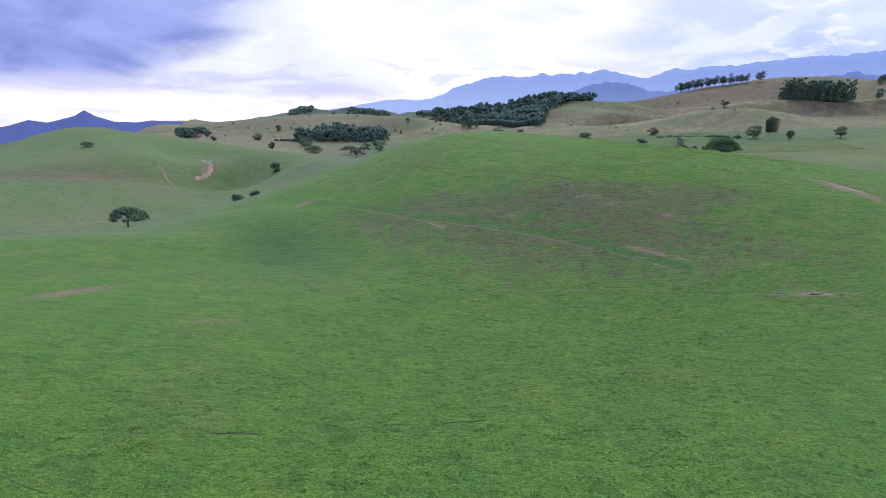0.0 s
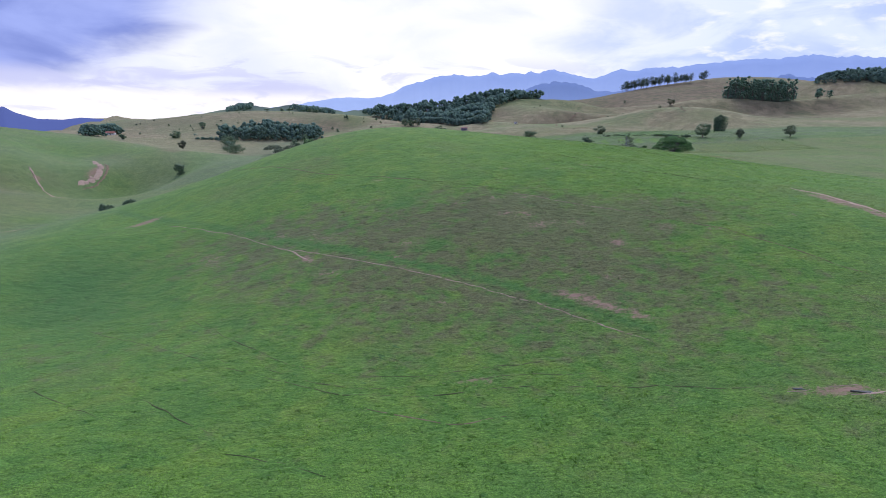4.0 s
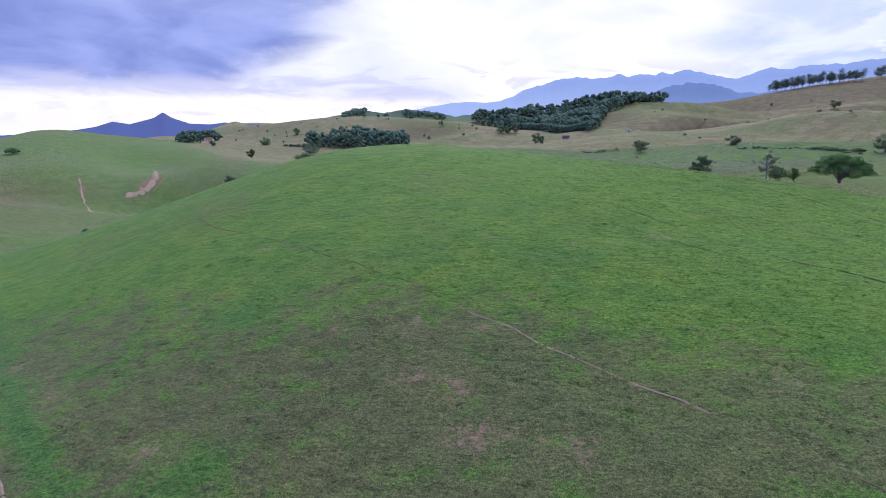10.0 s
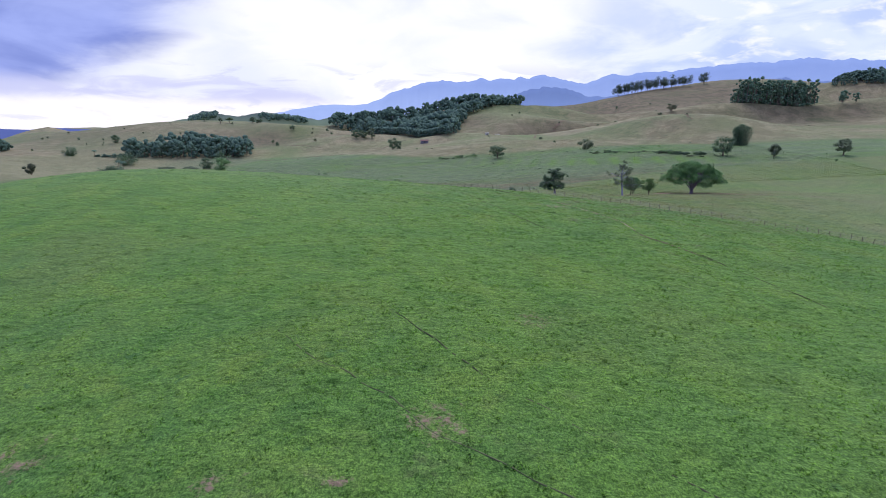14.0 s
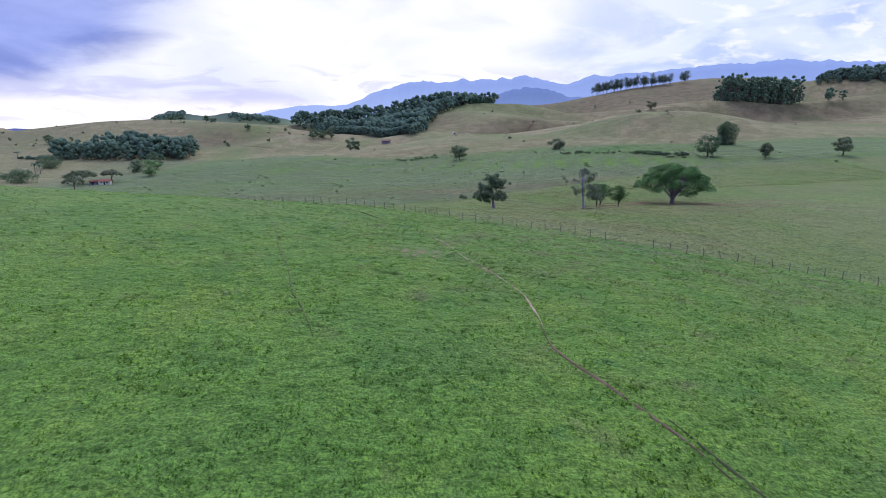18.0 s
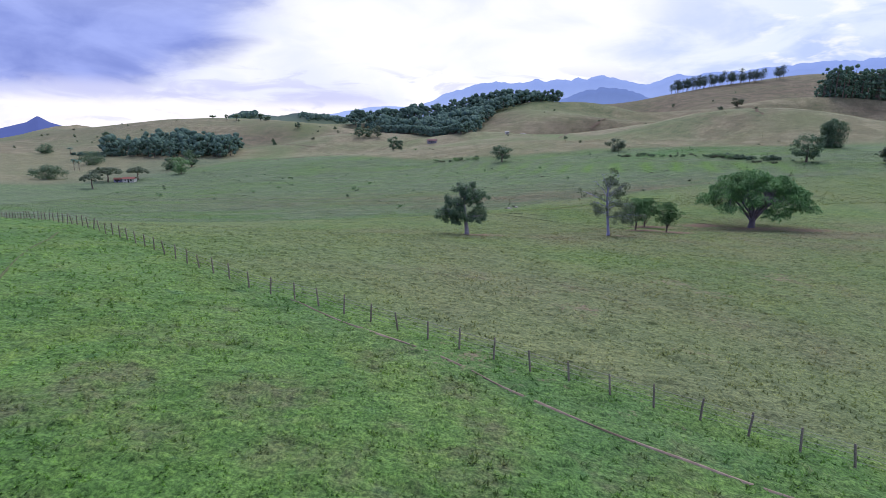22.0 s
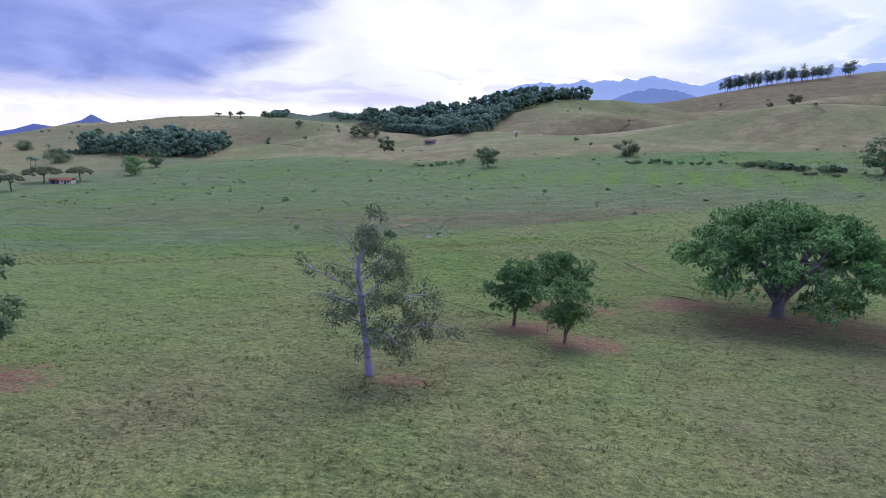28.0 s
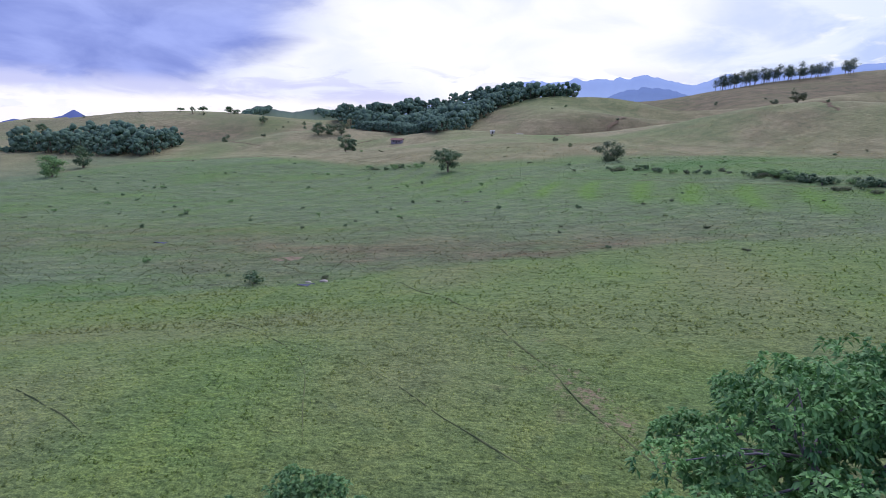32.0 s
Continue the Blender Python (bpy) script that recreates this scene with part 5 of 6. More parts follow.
def bamboo(at, h, r, seed):
    """Many upright culms in one dense clump, leafy from the ground to a flat uneven top."""
    g_ = np.random.default_rng(seed)
    ob = thing("bamboo_clump", at, "tall dense dark bamboo clump in pasture", "bamboo")
    culms, C = [], []
    for k in range(46):
        a, d = g_.random() * 6.28, r * math.sqrt(g_.random())
        x, y = d * math.cos(a), d * math.sin(a)
        top = h * (1.05 - 0.25 * (d / r) ** 3) * g_.uniform(0.88, 1.0)
        culms.append([(0.75 * x, 0.75 * y, -0.2, 0.09), (0.9 * x, 0.9 * y, 0.5 * top, 0.07), (1.05 * x, 1.05 * y, top, 0.02)])
        C += [(x * (0.8 + 0.3 * f), y * (0.8 + 0.3 * f), f * top) for f in (0.12, 0.34, 0.56, 0.78, 0.96)]
    part("culms", tubes("culms", culms, "bark_brown", 5), ob)
    part("foliage", leaves("foliage", C, [1.5] * len(C), 40, 0.5, "leaf_dark", g_, 1.0, 0.5, 0.3, 0.3), ob)


bamboo(spot(320.0, 543.0), 14.0, 5.6, 36)
far_tree(296.5, 475.0, 7.5, 4.6, 1.4, "leaf_olive", 37, "small rounded olive-green tree in pasture")
far_tree(335.0, 468.0, 9.5, 6.5, 2.2, "leaf_olive", 38, "open-crowned olive-green tree in pasture")
far_tree(-78.0, 643.0, 12.0, 8.0, 1.0, "leaf_mid", 39, "rounded green tree at the plain's edge", 32)
far_tree(-88.0, 680.0, 14.5, 7.0, 0.8, "leaf_dark", 40, "tall dark tree at the plain's edge", 34)
far_tree(-99.0, 668.0, 9.0, 7.0, 0.4, "leaf_dark", 60, "low dark clump at the plain's edge", 26)
far_tree(-107.0, 603.0, 10.5, 10.5, 5.6, "leaf_olive", 41, "wide flat-crowned tree beside a cottage", 60, True, lump=0.17, fill=0.8)
far_tree(-93.0, 614.0, 9.5, 7.5, 5.2, "leaf_olive", 61, "flat-crowned tree behind a cottage", 44, True, lump=0.18, fill=0.8)
far_tree(-94.0, 568.0, 9.5, 6.5, 5.6, "leaf_olive", 42, "open flat-topped tree on the plain", 40, True, lump=0.18, fill=0.8)
far_tree(-148.0, 604.0, 9.0, 11.0, 0.5, "leaf_dark", 43, "broad dark thicket tree", 44)
far_tree(-145.0, 244.0, 12.5, 8.6, 6.0, "leaf_dark", 44, "spreading flat-crowned tree in the valley", 64, True, lump=0.2, fill=0.7)
far_tree(-121.0, 312.0, 4.4, 4.4, 0.2, "leaf_dark", 46, "low dark bush in the valley", 22)
far_tree(-112.0, 318.0, 3.0, 3.2, 0.2, "leaf_dark", 45, "low dark bush beside another", 18)
far_tree(-148.0, 470.0, 8.0, 5.3, 0.4, "leaf_dark", 47, "rounded dark bush on the valley floor", 26)
far_tree(-181.0, 700.0, 10.0, 13.0, 0.5, "leaf_dark", 48, "broad dark tree beyond the valley", 44)
far_tree(-180.0, 562.0, 8.0, 4.2, 1.2, "leaf_grey", 62, "thin grey tree in a tan field", 22)
far_tree(-300.0, 700.0, 6.0, 4.5, 0.5, "leaf_dark", 63, "dark bush at the field's edge", 18)
far_tree(25.0, 808.0, 10.0, 6.5, 0.6, "leaf_dark", 49, "dark tree clump on the dry slope", 26)
far_tree(33.5, 810.0, 8.5, 6.0, 0.6, "leaf_dark", 50, "dark tree clump on the dry slope", 24)
far_tree(43.0, 812.0, 11.5, 6.0, 1.5, "leaf_olive", 51, "olive tree at the end of a clump", 24)
far_tree(-65.0, 902.0, 7.0, 3.4, 0.4, "leaf_dark", 52, "small dark tree on the dry ridge", 16)
far_tree(-262.0, 848.0, 9.5, 6.0, 0.8, "leaf_dark", 53, "dark tree on the far slope", 22)
far_tree(-264.0, 757.0, 8.5, 9.0, 0.4, "leaf_dark", 54, "broad dark thicket below the far slope", 28)
far_tree(390.0, 782.0, 9.5, 6.5, 1.0, "leaf_grey", 55, "lone thin tree on the dry hill", 20)
far_tree(-296.0, 448.0, 6.0, 5.0, 2.2, "leaf_dark", 56, "wind-bent tree on the hill's crest", 18, True)
far_tree(-174.0, 962.0, 9.0, 3.5, 4.0, "leaf_dark", 57, "flat-topped tree on the ridge line", 12, True)
far_tree(-162.0, 963.0, 10.0, 6.0, 5.5, "leaf_dark", 58, "flat-topped tree on the ridge line", 18, True)
far_tree(-129.0, 958.0, 8.0, 6.0, 2.5, "leaf_dark", 59, "dark tree on the ridge line", 20)
far_tree(-120.0, 956.0, 5.0, 5.0, 0.5, "leaf_dark", 64, "low dark tree on the ridge line", 16)
far_tree(-205.0, 990.0, 6.0, 5.0, 3.0, "leaf_dark", 65, "small flat-topped tree on the ridge line", 12, True)


def palm(x, y, h, seed, label):
    rng = np.random.default_rng(seed)
    ob = thing("palm_tree", spot(x, y), label, "palm", "palms by the field")
    part("trunk", tubes("trunk", [[(0, 0, -0.3, 0.24), (0.1, 0, h * 0.4, 0.17), (0.25, 0.05, h, 0.14)]], "bark_brown", 7), ob)
    for k in range(15):
        a, up = k * 2.4 + rng.normal(0, 0.2), rng.uniform(-0.1, 0.9)
        d = np.array([math.cos(a), math.sin(a), 0])
        s = np.linspace(0, 1, 9)[:, None]
        L = rng.uniform(2.6, 3.4)
        mid = np.array([0.25, 0.05, h]) + d * s * L + np.array([0, 0, 1.0]) * (up * s * 2.2 - 2.6 * s * s)
        side = np.array([-math.sin(a), math.cos(a), 0]) * 0.42 * np.sin(np.pi * np.clip(s, 0.05, 0.96)) ** 0.6
        V = np.stack([mid + side - [0, 0, 0.15], mid, mid - side - [0, 0, 0.15]], 1).reshape(-1, 3)
        i = np.arange(8) * 3
        part("frond", quads("frond", V, np.concatenate([np.stack([i, i + 1, i + 4, i + 3], 1), np.stack([i + 1, i + 2, i + 5, i + 4], 1)]), "leaf_wood"), ob)


palm(-172.0, 664.0, 8.5, 401, "tall palm with a drooping crown in a tan field")
palm(-168.5, 664.5, 7.5, 402, "shorter leaning palm beside another")
palm(-240.0, 757.0, 6.5, 403, "small palm at the foot of the hills")


def fence():
    ob = thing("fence", (0, 0, 0), "wire stock fence on weathered wooden posts", "fence")
    p = along(FENCE_LINE, 2.05)
    rng = np.random.default_rng(5)
    shapes = []
    for k in range(5):
        h = 1.12 + 0.16 * rng.random()
        line = [(0, 0, -0.35, 0.060), (0.012 * k, 0.01, 0.4, 0.056), (0.02 * k, -0.01, 0.8, 0.053), (0.025 * k, 0.0, h - 0.03, 0.049), (0.025 * k, 0, h, 0.032), (0.025 * k, 0, h + 0.005, 0.001)]
        shapes.append(tubes("post", [line], "post_wood", 7))
    at = np.column_stack([p, land(p[:, 0], p[:, 1])])
    for i, q in enumerate(at):
        o = part("post", shapes[i % 5], ob)
        o.matrix_basis = pose(*q, rng.normal(0, 3), rng.normal(0, 3), rng.random() * 360)
    for h in (0.3, 0.58, 0.84, 1.04):
        w = np.column_stack([at[:, :2], at[:, 2] + h + 0.02 * np.sin(np.arange(len(at)) * 2.1 + h * 9), np.full(len(at), 0.009)])
        part("wire", tubes("wire", [w], "wire_metal", 4), ob, "thin strand of fence wire")


fence()


# ---- woods ----
def hearts(name, centres, radii, mat, ob, rng):
    """The dense shaded inside of crowns, as uneven lumps under the outer leaves."""
    bm = bmesh.new()
    bmesh.ops.create_icosphere(bm, subdivisions=1, radius=1.0)
    v0 = np.array([v.co for v in bm.verts])
    f0 = np.array([[v.index for v in f.verts] for f in bm.faces])
    bm.free()
    C, R = np.asarray(centres, float), np.asarray(radii, float)
    lump = 0.66 + 0.42 * rng.random((len(C), len(v0)))
    V = C[:, None] + v0[None] * (lump * R[:, None])[..., None] * np.array([1, 1, 0.9])
    F = f0[None] + (np.arange(len(C)) * len(v0))[:, None, None]
    part(name, quads(name, V.reshape(-1, 3), F.reshape(-1, 3), mat), ob)


def wood(name, label, area, count, h, leaf, seed, per=15, crown=0.42, bare=0.25, size=0.9, row=False, inside=None, even=0.5):
    """A wood of many trees, each with its trunk and a crown of leaf clumps, joined. area: centre, half-widths, turn."""
    rng = np.random.default_rng(seed)
    cx, cy, rx, ry, turn = area
    a, r = rng.random(count) * 2 * np.pi, np.sqrt(rng.random(count))
    if row:
        a, r = rng.uniform(-1, 1, count), rng.uniform(-1, 1, count)
        u, v = rx * a, ry * r
    else:
        u, v = rx * r * np.cos(a), ry * r * np.sin(a)
    c, s = math.cos(radians(turn)), math.sin(radians(turn))
    x, y = cx + u * c - v * s, cy + u * s + v * c
    if inside is not None:
        u, v = rng.random(6 * count), rng.random(6 * count)
        px, py = np.array(inside, float).T
        u, v = px.min() + u * np.ptp(px), py.min() + v * np.ptp(py)
        odd = np.zeros(len(u), bool)
        for k in range(len(px)):
            odd ^= ((py[k] > v) != (py[k - 1] > v)) & (u < (px[k - 1] - px[k]) * (v - py[k]) / (py[k - 1] - py[k] + 1e-9) + px[k])
        x, y = u[odd][:count], v[odd][:count]
        count = len(x)
    z = land(x, y)
    tall = h * (1.2 - even + even * rng.random(count))
    if inside is None and not row:
        tall = tall * (1 + 0.22 * lattice(x, y, 17, 44)) * (0.55 + 0.6 * np.sqrt(np.clip(1 - (u / rx) ** 2 - (v / ry) ** 2, 0, 1)))
    elif inside is not None:
        tall = tall * (1 + 0.26 * lattice(x, y, 26, 45) + 0.16 * lattice(x, y, 9, 46))
    C, R, lines = [], [], []
    for i in range(count):
        w = crown * tall[i] * (0.8 + 0.4 * rng.random())
        lines.append([(x[i], y[i], z[i] - 0.4, 0.28), (x[i], y[i], z[i] + tall[i] * 0.5, 0.2), (x[i], y[i], z[i] + tall[i] * 0.85, 0.06)])
        for k in range(11):
            b, o = rng.random() * 6.28, 0.0 if k == 0 else rng.uniform(0.45, 0.95)
            f = 0.80 if k == 0 else bare + (1 - bare) * (0.15 + 0.62 * rng.random())
            C.append((x[i] + w * o * math.cos(b), y[i] + w * o * math.sin(b), z[i] + tall[i] * f))
            R.append(w * (0.48 if k == 0 else 0.20 + 0.2 * rng.random()))
    ob = thing(name, (0, 0, 0), label, "woods", kind="stuff")
    part("trunks", tubes("trunks", lines, "bark_brown", 5), ob)
    hearts("crown_hearts", C, R, leaf, ob, rng)
    part("crowns", leaves("crowns", C, R, per, size * 0.68, leaf, rng, 0.85, 0.1, 0.7, 0.15), ob)


FOREST_EDGE = [(-40, 1045), (0, 1020), (38, 918), (90, 868), (134, 805), (155, 870), (173, 956), (215, 992), (262, 982), (262, 1030), (200, 1080), (0, 1080)]
wood("forest", "dense dark forest climbing a far hill", (0, 0, 1, 1, 0), 720, 15, "leaf_wood", 73, crown=0.5, bare=0.1, inside=FOREST_EDGE)
wood("plantation", "even-topped hedge-like plantation at the forest foot", (86, 842, 80, 6, -54), 260, 9, "leaf_wood", 75, crown=0.34, row=True, even=0.15, bare=0.05)
GROVE_EDGE = [(-212, 768), (-204, 758), (-176, 750), (-149, 741), (-108, 735), (-82, 740), (-88, 780), (-104, 815), (-126, 836), (-150, 836), (-172, 826), (-190, 802), (-206, 788)]
wood("grove", "dense dark grove climbing the dry hillside", (0, 0, 1, 1, 0), 250, 16.5, "leaf_wood", 71, crown=0.38, bare=0.0, inside=GROVE_EDGE, even=0.75)
wood("grove", "dark scrub below the dry hillside", (-212, 756, 26, 5, 0), 30, 3, "leaf_wood", 72, crown=0.6, bare=0.0)
wood("plantation", "dense eucalyptus plantation on the hill", (534, 810, 50, 14, 3), 300, 30, "leaf_euca", 76, crown=0.15, even=0.45, bare=-0.15, row=True)
wood("forest", "dark woods along the far eastern slope", (800, 935, 75, 34, -20), 240, 14, "leaf_wood", 77, crown=0.42, bare=0.0)
wood("grove", "loose group of trees beside the eucalyptus", (628, 803, 13, 4, 0), 7, 15, "leaf_euca", 78, crown=0.34, bare=0.0)
wood("grove", "dark trees beside the western farm", (-370, 790, 24, 12, 0), 42, 12, "leaf_wood", 79, crown=0.5, bare=0.05)
for i, (area, n_) in enumerate((((252, 519, 6, 2.4, -60), 14), ((256, 508, 5, 2.2, -60), 12), ((265, 501, 4, 2.0, -30), 8))):
    wood("thicket", "low dense dark thicket at the foot of the slope", area, n_, 2.0, "leaf_dark", 82 + i, crown=0.6, bare=0.0, size=0.45)
wood("grove", "dark trees on the western slope", (-345, 722, 14, 8, 30), 18, 9, "leaf_wood", 80, crown=0.5, bare=0.05)


def pine(at, h, seed, label):
    rng = np.random.default_rng(seed)
    ob = thing("pine_tree", at, label, "tree", "pines along the ridge")
    part("trunk", tubes("trunk", [[(0, 0, -0.4, 0.30), (0.1, 0, h * 0.5, 0.22), (0.15, 0, h * 0.95, 0.06)]], "bark_brown", 6), ob)
    C, R = [], []
    for k in range(11):
        f = 0.42 + 0.56 * k / 10
        w = h * 0.24 * (1.15 - abs(f - 0.66) * 1.6)
        b = rng.random() * 6.28
        C.append((w * 0.55 * math.cos(b), w * 0.55 * math.sin(b), h * f))
        R.append(max(0.7, w * (0.8 + 0.4 * rng.random())))
    part("crown", leaves("crown", C, R, 50, 0.55, "leaf_pine", rng, 0.8, 0.1, 0.7, 0.25), ob)
    return ob


rng = np.random.default_rng(91)
kinds = [pine(spot(496 + 10 * k, 1180 - 2 * k), 17 + 1.5 * k, 92 + k, "tall dark pine on the ridge line") for k in range(4)]
for k in range(52):
    f = (k + rng.uniform(-0.45, 0.45)) / 47 if k < 47 else 1.12 + 0.02 * (k - 47)
    x, y = 486 + 142 * f, 1184 - 8 * f + rng.normal(0, 5)
    o = copy_thing(kinds[k % 4], Matrix.Translation(spot(x, y)) @ pose(0, 0, 0, 0, 0, rng.random() * 360))
    o.scale = (1, 1, 0.75 + 0.35 * rng.random())


# ---- low shrubs of the wet plain ----
def shrub(h, r, seed, label, leaf):
    g_ = np.random.default_rng(seed)
    ob = thing("shrub", (0, 0, 0), label, "shrub", "shrubs of the plain")
    tops = [(r * 0.6 * math.cos(a), r * 0.6 * math.sin(a), h * (0.35 + 0.4 * g_.random())) for a in g_.random(7) * 6.28]
    part("stem", tubes("stem", [bend((0, 0, -0.1), t, 0.03, 0.01, g_, 0.1, 4) for t in tops], "bark_brown", 4), ob)
    part("foliage", leaves("foliage", tops, [r * 0.55] * 7, 34, 0.16 + 0.05 * h, leaf, g_, 0.7), ob)
    return ob


SHRUBS = [shrub(1.5, 1.2, 201, "low rounded dark green shrub", "leaf_dark"), shrub(1.0, 0.9, 202, "small olive shrub in wet pasture", "leaf_olive"), shrub(2.0, 1.5, 203, "bushy mid-green shrub on the plain", "leaf_mid"), shrub(0.8, 1.3, 204, "flat grey-green shrub in wet pasture", "leaf_grey")]
SEATS = [(131.5, 446.4), (148.3, 500.6), (100.2, 463.2), (216.6, 454.2), (195.0, 461.5), (143.5, 449.0), (124.0, 452.0)]
rng = np.random.default_rng(205)
BAND = [(215, 552), (222, 546), (230, 540), (237, 535), (245, 531), (250, 525), (250, 518), (256, 511), (260, 505), (261, 496), (120, 628), (112, 631), (126, 627), (131, 624)]
for x, y in BAND:
    for k in range(4):
        SEATS.append((x + rng.normal(0, 4), y + rng.normal(0, 2.5)))
while len(SEATS) < 230:
    x, y = rng.uniform(-70, 330), rng.uniform(440, 700)
    if y < 470 + 0.2 * (200 - x) or y > 720 - 0.5 * max(0, x - 60):
        continue
    SEATS.append((x, y))
for k, (x, y) in enumerate(SEATS):
    big = 1.5 if k == 0 else rng.uniform(0.7, 1.4) if 7 <= k < 63 else rng.uniform(0.3, 0.75)
    m = Matrix.Translation(spot(x, y)) @ pose(0, 0, 0, 0, 0, rng.random() * 360)
    if k < 4:
        o = SHRUBS[k]
        o.matrix_basis = m
    else:
        o = copy_thing(SHRUBS[int(rng.integers(4))], m)
    o.scale = (big, big, big)


# ---- scattered small trees on the dry hills ----
DOTS = [broad_tree("tree", spot(-70.0, 830.0), "small dark tree on dry hill pasture", 5.0, 2.6, 0.5, 0.15, 12, 1.0, 40, 0.5, "leaf_dark", "bark_brown", 301, limbs=4, whole=True, group="small trees on the hills"),
        broad_tree("tree", spot(-200.0, 860.0), "small olive tree on dry hill pasture", 4.0, 2.8, 0.4, 0.13, 12, 1.0, 36, 0.5, "leaf_olive", "bark_brown", 302, limbs=4, whole=True, group="small trees on the hills")]
rng = np.random.default_rng(303)
for k in range(70):
    x, y = (rng.uniform(-380, 60), rng.uniform(780, 990)) if k < 34 else (rng.uniform(150, 600), rng.uniform(640, 1150))
    o = copy_thing(DOTS[k % 2], Matrix.Translation(spot(x, y)) @ pose(0, 0, 0, 0, 0, rng.random() * 360))
    s = rng.uniform(0.25, 0.9)
    o.scale = (s, s, s)


# ---- farm buildings ----
def cottage(at, turn, w, d, h, wall, roof, label, windows=2):
    ob = thing("house", at, label, "house", turn=turn)
    bm = bmesh.new()
    box(bm, -w / 2, w / 2, -d / 2, d / 2, -0.5, h)
    part("wall", bm_mesh("wall", bm, wall), ob)
    for side in (-1, 1):
        bm = bmesh.new()
        e = 0.5
        rise = 0.24 * d
        lo = (h - 0.24 * e, side * (d / 2 + e))
        hi = (h + rise, 0.0)
        for x in (-w / 2 - e, w / 2 + e):
            for (z, y) in (lo, hi):
                bm.verts.new((x, y, z))
                bm.verts.new((x, y, z + 0.12))
        v = list(bm.verts)
        bm.verts.ensure_lookup_table()
        for f in ((0, 2, 6, 4), (1, 5, 7, 3), (0, 1, 3, 2), (4, 6, 7, 5), (0, 4, 5, 1), (2, 3, 7, 6)):
            bm.faces.new([bm.verts[i] for i in f])
        part("roof", bm_mesh("roof", bm, roof), ob)
    bm = bmesh.new()
    box(bm, -0.45, 0.45, -d / 2 - 0.03, -d / 2 + 0.02, 0, 2.05)
    part("door", bm_mesh("door", bm, "dark_opening"), ob)
    for k in range(windows):
        x = (k + 0.5) / windows * w - w / 2 + (1.1 if abs((k + 0.5) / windows - 0.5) < 0.12 else 0)
        bm = bmesh.new()
        box(bm, x - 0.5, x + 0.5, -d / 2 - 0.03, -d / 2 + 0.02, 0.95, 2.0)
        part("window", bm_mesh("window", bm, "dark_opening"), ob)
    return ob


cottage(spot(-93.0, 604.0), 8, 7.0, 4.5, 2.3, "white_wall", "clay_tile", "low white cottage with a red clay roof")
cottage(spot(-100.0, 603.0), 8, 4.0, 3.5, 2.0, "blue_wall", "clay_tile", "small blue outbuilding with a red roof")
cottage(spot(101.5, 755.0), -5, 8.0, 5.0, 2.4, "dull_wall", "old_tile", "farm shed with a dull red roof")
cottage(spot(193.5, 820.0), 0, 4.6, 3.0, 1.7, "white_wall", "grey_roof", "small white farmhouse below the knoll", 1)
cottage(spot(171.0, 764.0), 0, 3.0, 2.6, 1.6, "white_wall", "grey_roof", "small white hut at the forest foot", 1)
cottage(spot(-352.0, 778.0), 10, 10.0, 7.0, 2.8, "white_wall", "clay_tile", "farmhouse with a red roof among trees")


def pale_stone(x, y, w, seed, label):
    rng = np.random.default_rng(seed)
    bm = bmesh.new()
    bmesh.ops.create_icosphere(bm, subdivisions=2, radius=0.5)
    for v in bm.verts:
        v.co = Vector((v.co.x * w, v.co.y * w * 0.6, v.co.z * w * 0.45)) * (1 + rng.normal(0, 0.06))
    o = new("boulder", bm_mesh("boulder", bm, "stone", True))
    o.matrix_world = Matrix.Translation(spot(x, y, 0.05))
    tagged(o, label, "boulder")


pale_stone(141.3, 446.3, 1.1, 1, "pale boulder at the edge of a pond")
pale_stone(144.0, 446.6, 1.5, 2, "larger pale boulder at the edge of a pond")


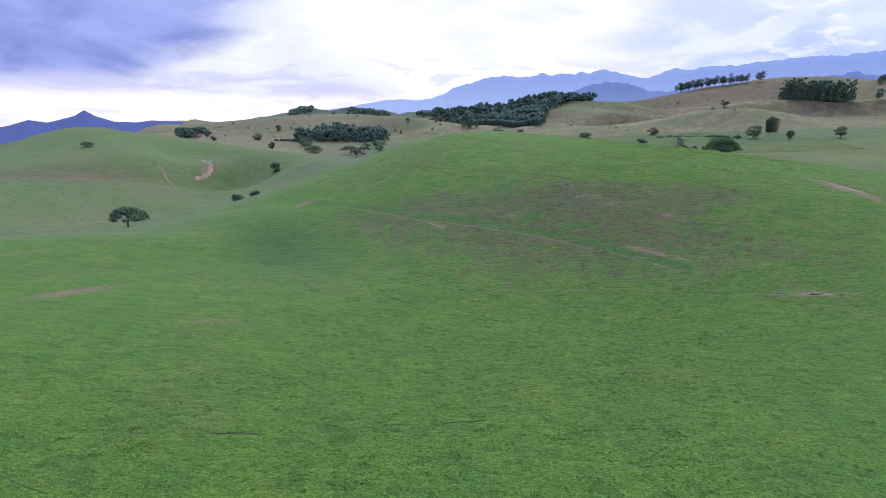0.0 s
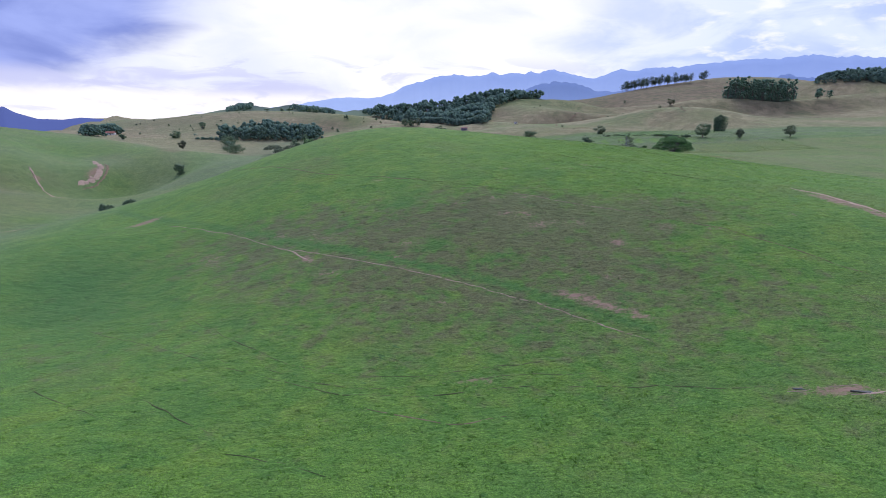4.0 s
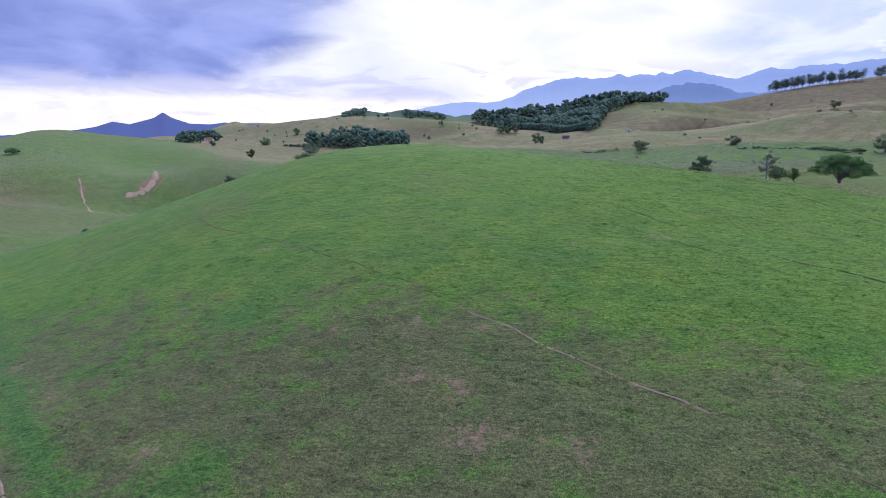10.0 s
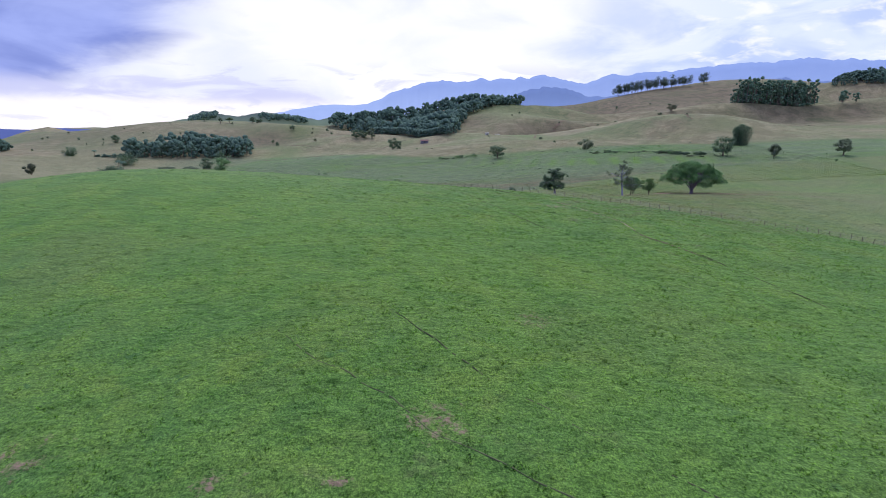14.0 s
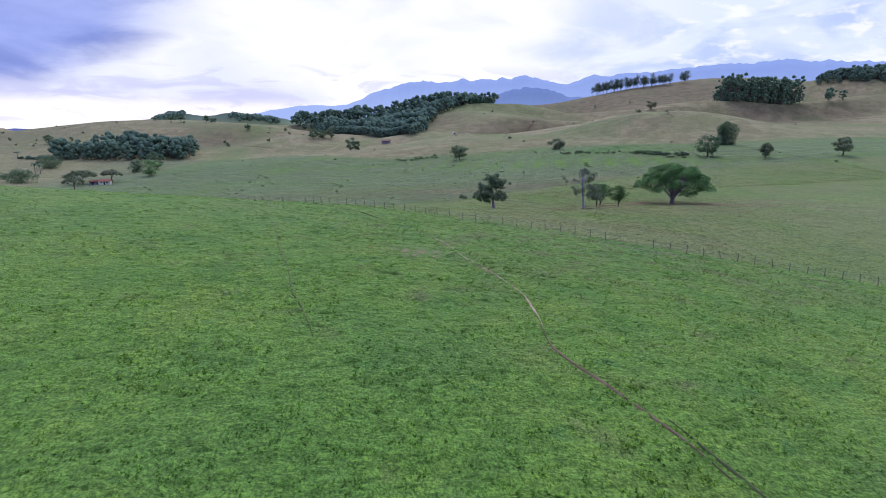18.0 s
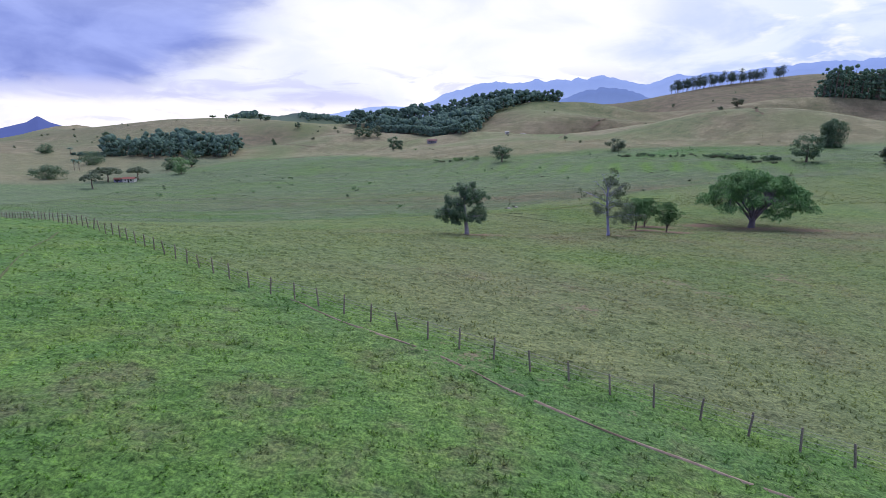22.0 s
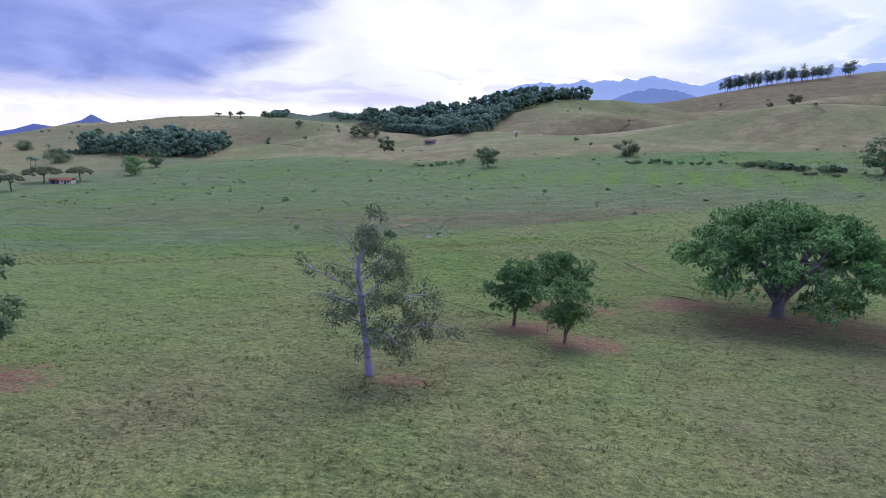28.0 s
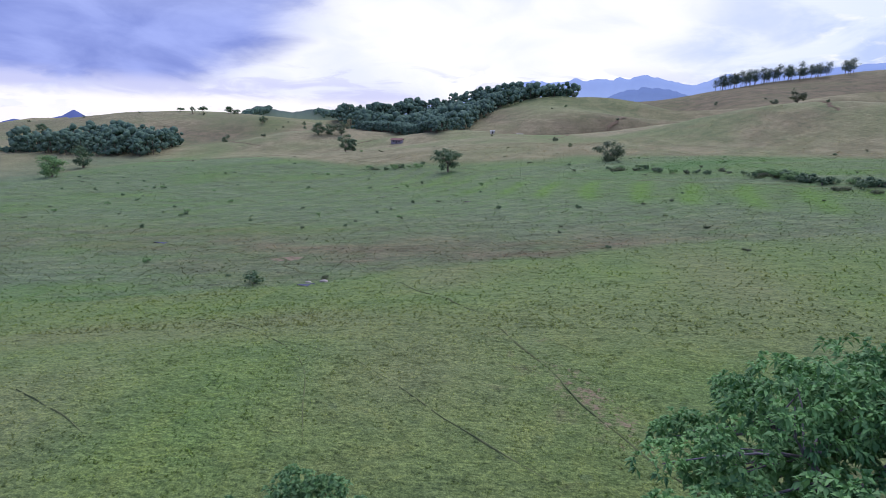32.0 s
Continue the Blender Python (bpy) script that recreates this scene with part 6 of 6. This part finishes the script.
# ---- grass tufts over the near pasture ----
def tufts(count, seed, plain=False):
    rng = np.random.default_rng(seed)
    s = rng.random(count) ** 1.0
    mx, my = np.interp(s, [0, 0.35, 0.7, 1], [0, 62, 135, 172]), np.interp(s, [0, 0.35, 0.7, 1], [22, 165, 300, 425])
    w = rng.normal(0, 30, count)
    x, y = mx + w * 0.92 + rng.normal(0, 3, count), my - w * 0.36 + rng.normal(0, 6, count)
    if plain:
        x, y = rng.uniform(-70, 320, count), 415 + 250 * rng.random(count) ** 1.35
    z = zones(x, y)
    keep = (z["bare"] + 0.4 * rng.random(count) < 0.80) & (rng.random(count) > 0.6 * np.clip(z["dry"] - 0.3, 0, 1))
    x, y = x[keep], y[keep]
    n = len(x)
    thick = np.clip(0.5 + 0.6 * lattice(x, y * 1.5, 0.75, 61) + 0.35 * lattice(x, y, 4.0, 62), 0, 1.3)
    h = 0.05 + 0.05 * rng.random(n) + 0.13 * thick ** 1.5
    if plain:
        h = h * 1.7
    base = np.column_stack([x, y, land(x, y) - 0.03])
    V = []
    for k in range(3):
        a = rng.random(n) * 2 * np.pi
        out = np.column_stack([np.cos(a), np.sin(a), 0 * a])
        side = np.column_stack([-np.sin(a), np.cos(a), 0 * a])
        foot = base + out * 0.06 * rng.random(n)[:, None]
        wide = (0.03 + 0.045 * rng.random(n))[:, None] * (2.2 if plain else 1.0)
        tip = foot + out * (h * (0.4 + 0.9 * rng.random(n)))[:, None] + np.array([0, 0, 1.0]) * (h * (0.65 + 0.5 * rng.random(n)))[:, None]
        V.append(np.stack([foot + side * wide, foot - side * wide, tip], 1))
    V = np.stack(V, 1).reshape(-1, 3)
    me = quads("grass", V, np.arange(len(V)).reshape(-1, 3), "grass_blades")
    xs, ys = np.repeat(x, 9), np.repeat(y, 9)
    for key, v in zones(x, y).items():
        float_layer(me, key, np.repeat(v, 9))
    tagged(new("grass", me), "coarse sedge tussocks on the wet plain" if plain else "short tufted pasture grass", "grass", kind="stuff")


def hummocks(count, seed):
    """Low mounds of matted grass, longer across the slope than along it."""
    rng = np.random.default_rng(seed)
    s = rng.random(count)
    mx, my = np.interp(s, [0, 0.35, 0.7, 1], [0, 62, 135, 176]), np.interp(s, [0, 0.35, 0.7, 1], [18, 165, 300, 430])
    w = rng.normal(0, 34, count)
    x, y = mx + w * 0.92 + rng.normal(0, 4, count), my - w * 0.36 + rng.normal(0, 8, count)
    z = zones(x, y)
    keep = (z["bare"] + 0.3 * rng.random(count) < 0.6) & (z["litter"] < 0.6) & (0.55 + 0.5 * lattice(x, y, 5.0, 63) + 0.3 * lattice(x, y, 1.8, 64) > rng.random(count))
    x, y = x[keep], y[keep]
    n, k = len(x), 6
    r = 0.22 + 0.42 * rng.random(n) ** 1.6
    h = r * (0.24 + 0.22 * rng.random(n))
    turn = rng.normal(0.35, 0.5, n)
    a = np.arange(k) * 2 * np.pi / k + rng.random(n)[:, None] * 2
    uneven = 0.8 + 0.4 * rng.random((n, k))
    u, v = 1.5 * r[:, None] * np.cos(a) * uneven, 0.8 * r[:, None] * np.sin(a) * uneven
    px = x[:, None] + u * np.cos(turn)[:, None] - v * np.sin(turn)[:, None]
    py = y[:, None] + u * np.sin(turn)[:, None] + v * np.cos(turn)[:, None]
    rim = np.stack([px, py, land(px, py) - 0.05], 2)
    top = np.stack([x + 0.2 * r * rng.normal(0, 1, n), y + 0.2 * r * rng.normal(0, 1, n), land(x, y) + h], 1)[:, None]
    V = np.concatenate([top, rim], 1).reshape(-1, 3)
    base = (np.arange(n) * (k + 1))[:, None]
    i = np.arange(k)[None]
    F = np.stack([np.broadcast_to(base, (n, k)), base + 1 + i, base + 1 + (i + 1) % k], 2).reshape(-1, 3)
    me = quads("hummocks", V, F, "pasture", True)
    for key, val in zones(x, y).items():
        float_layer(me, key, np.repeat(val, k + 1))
    tagged(new("hummocks", me), "low tussocky mounds of grazed pasture grass", "grass", kind="stuff")


hummocks(95000, 73)
tufts(235000, 71)
tufts(70000, 72, True)
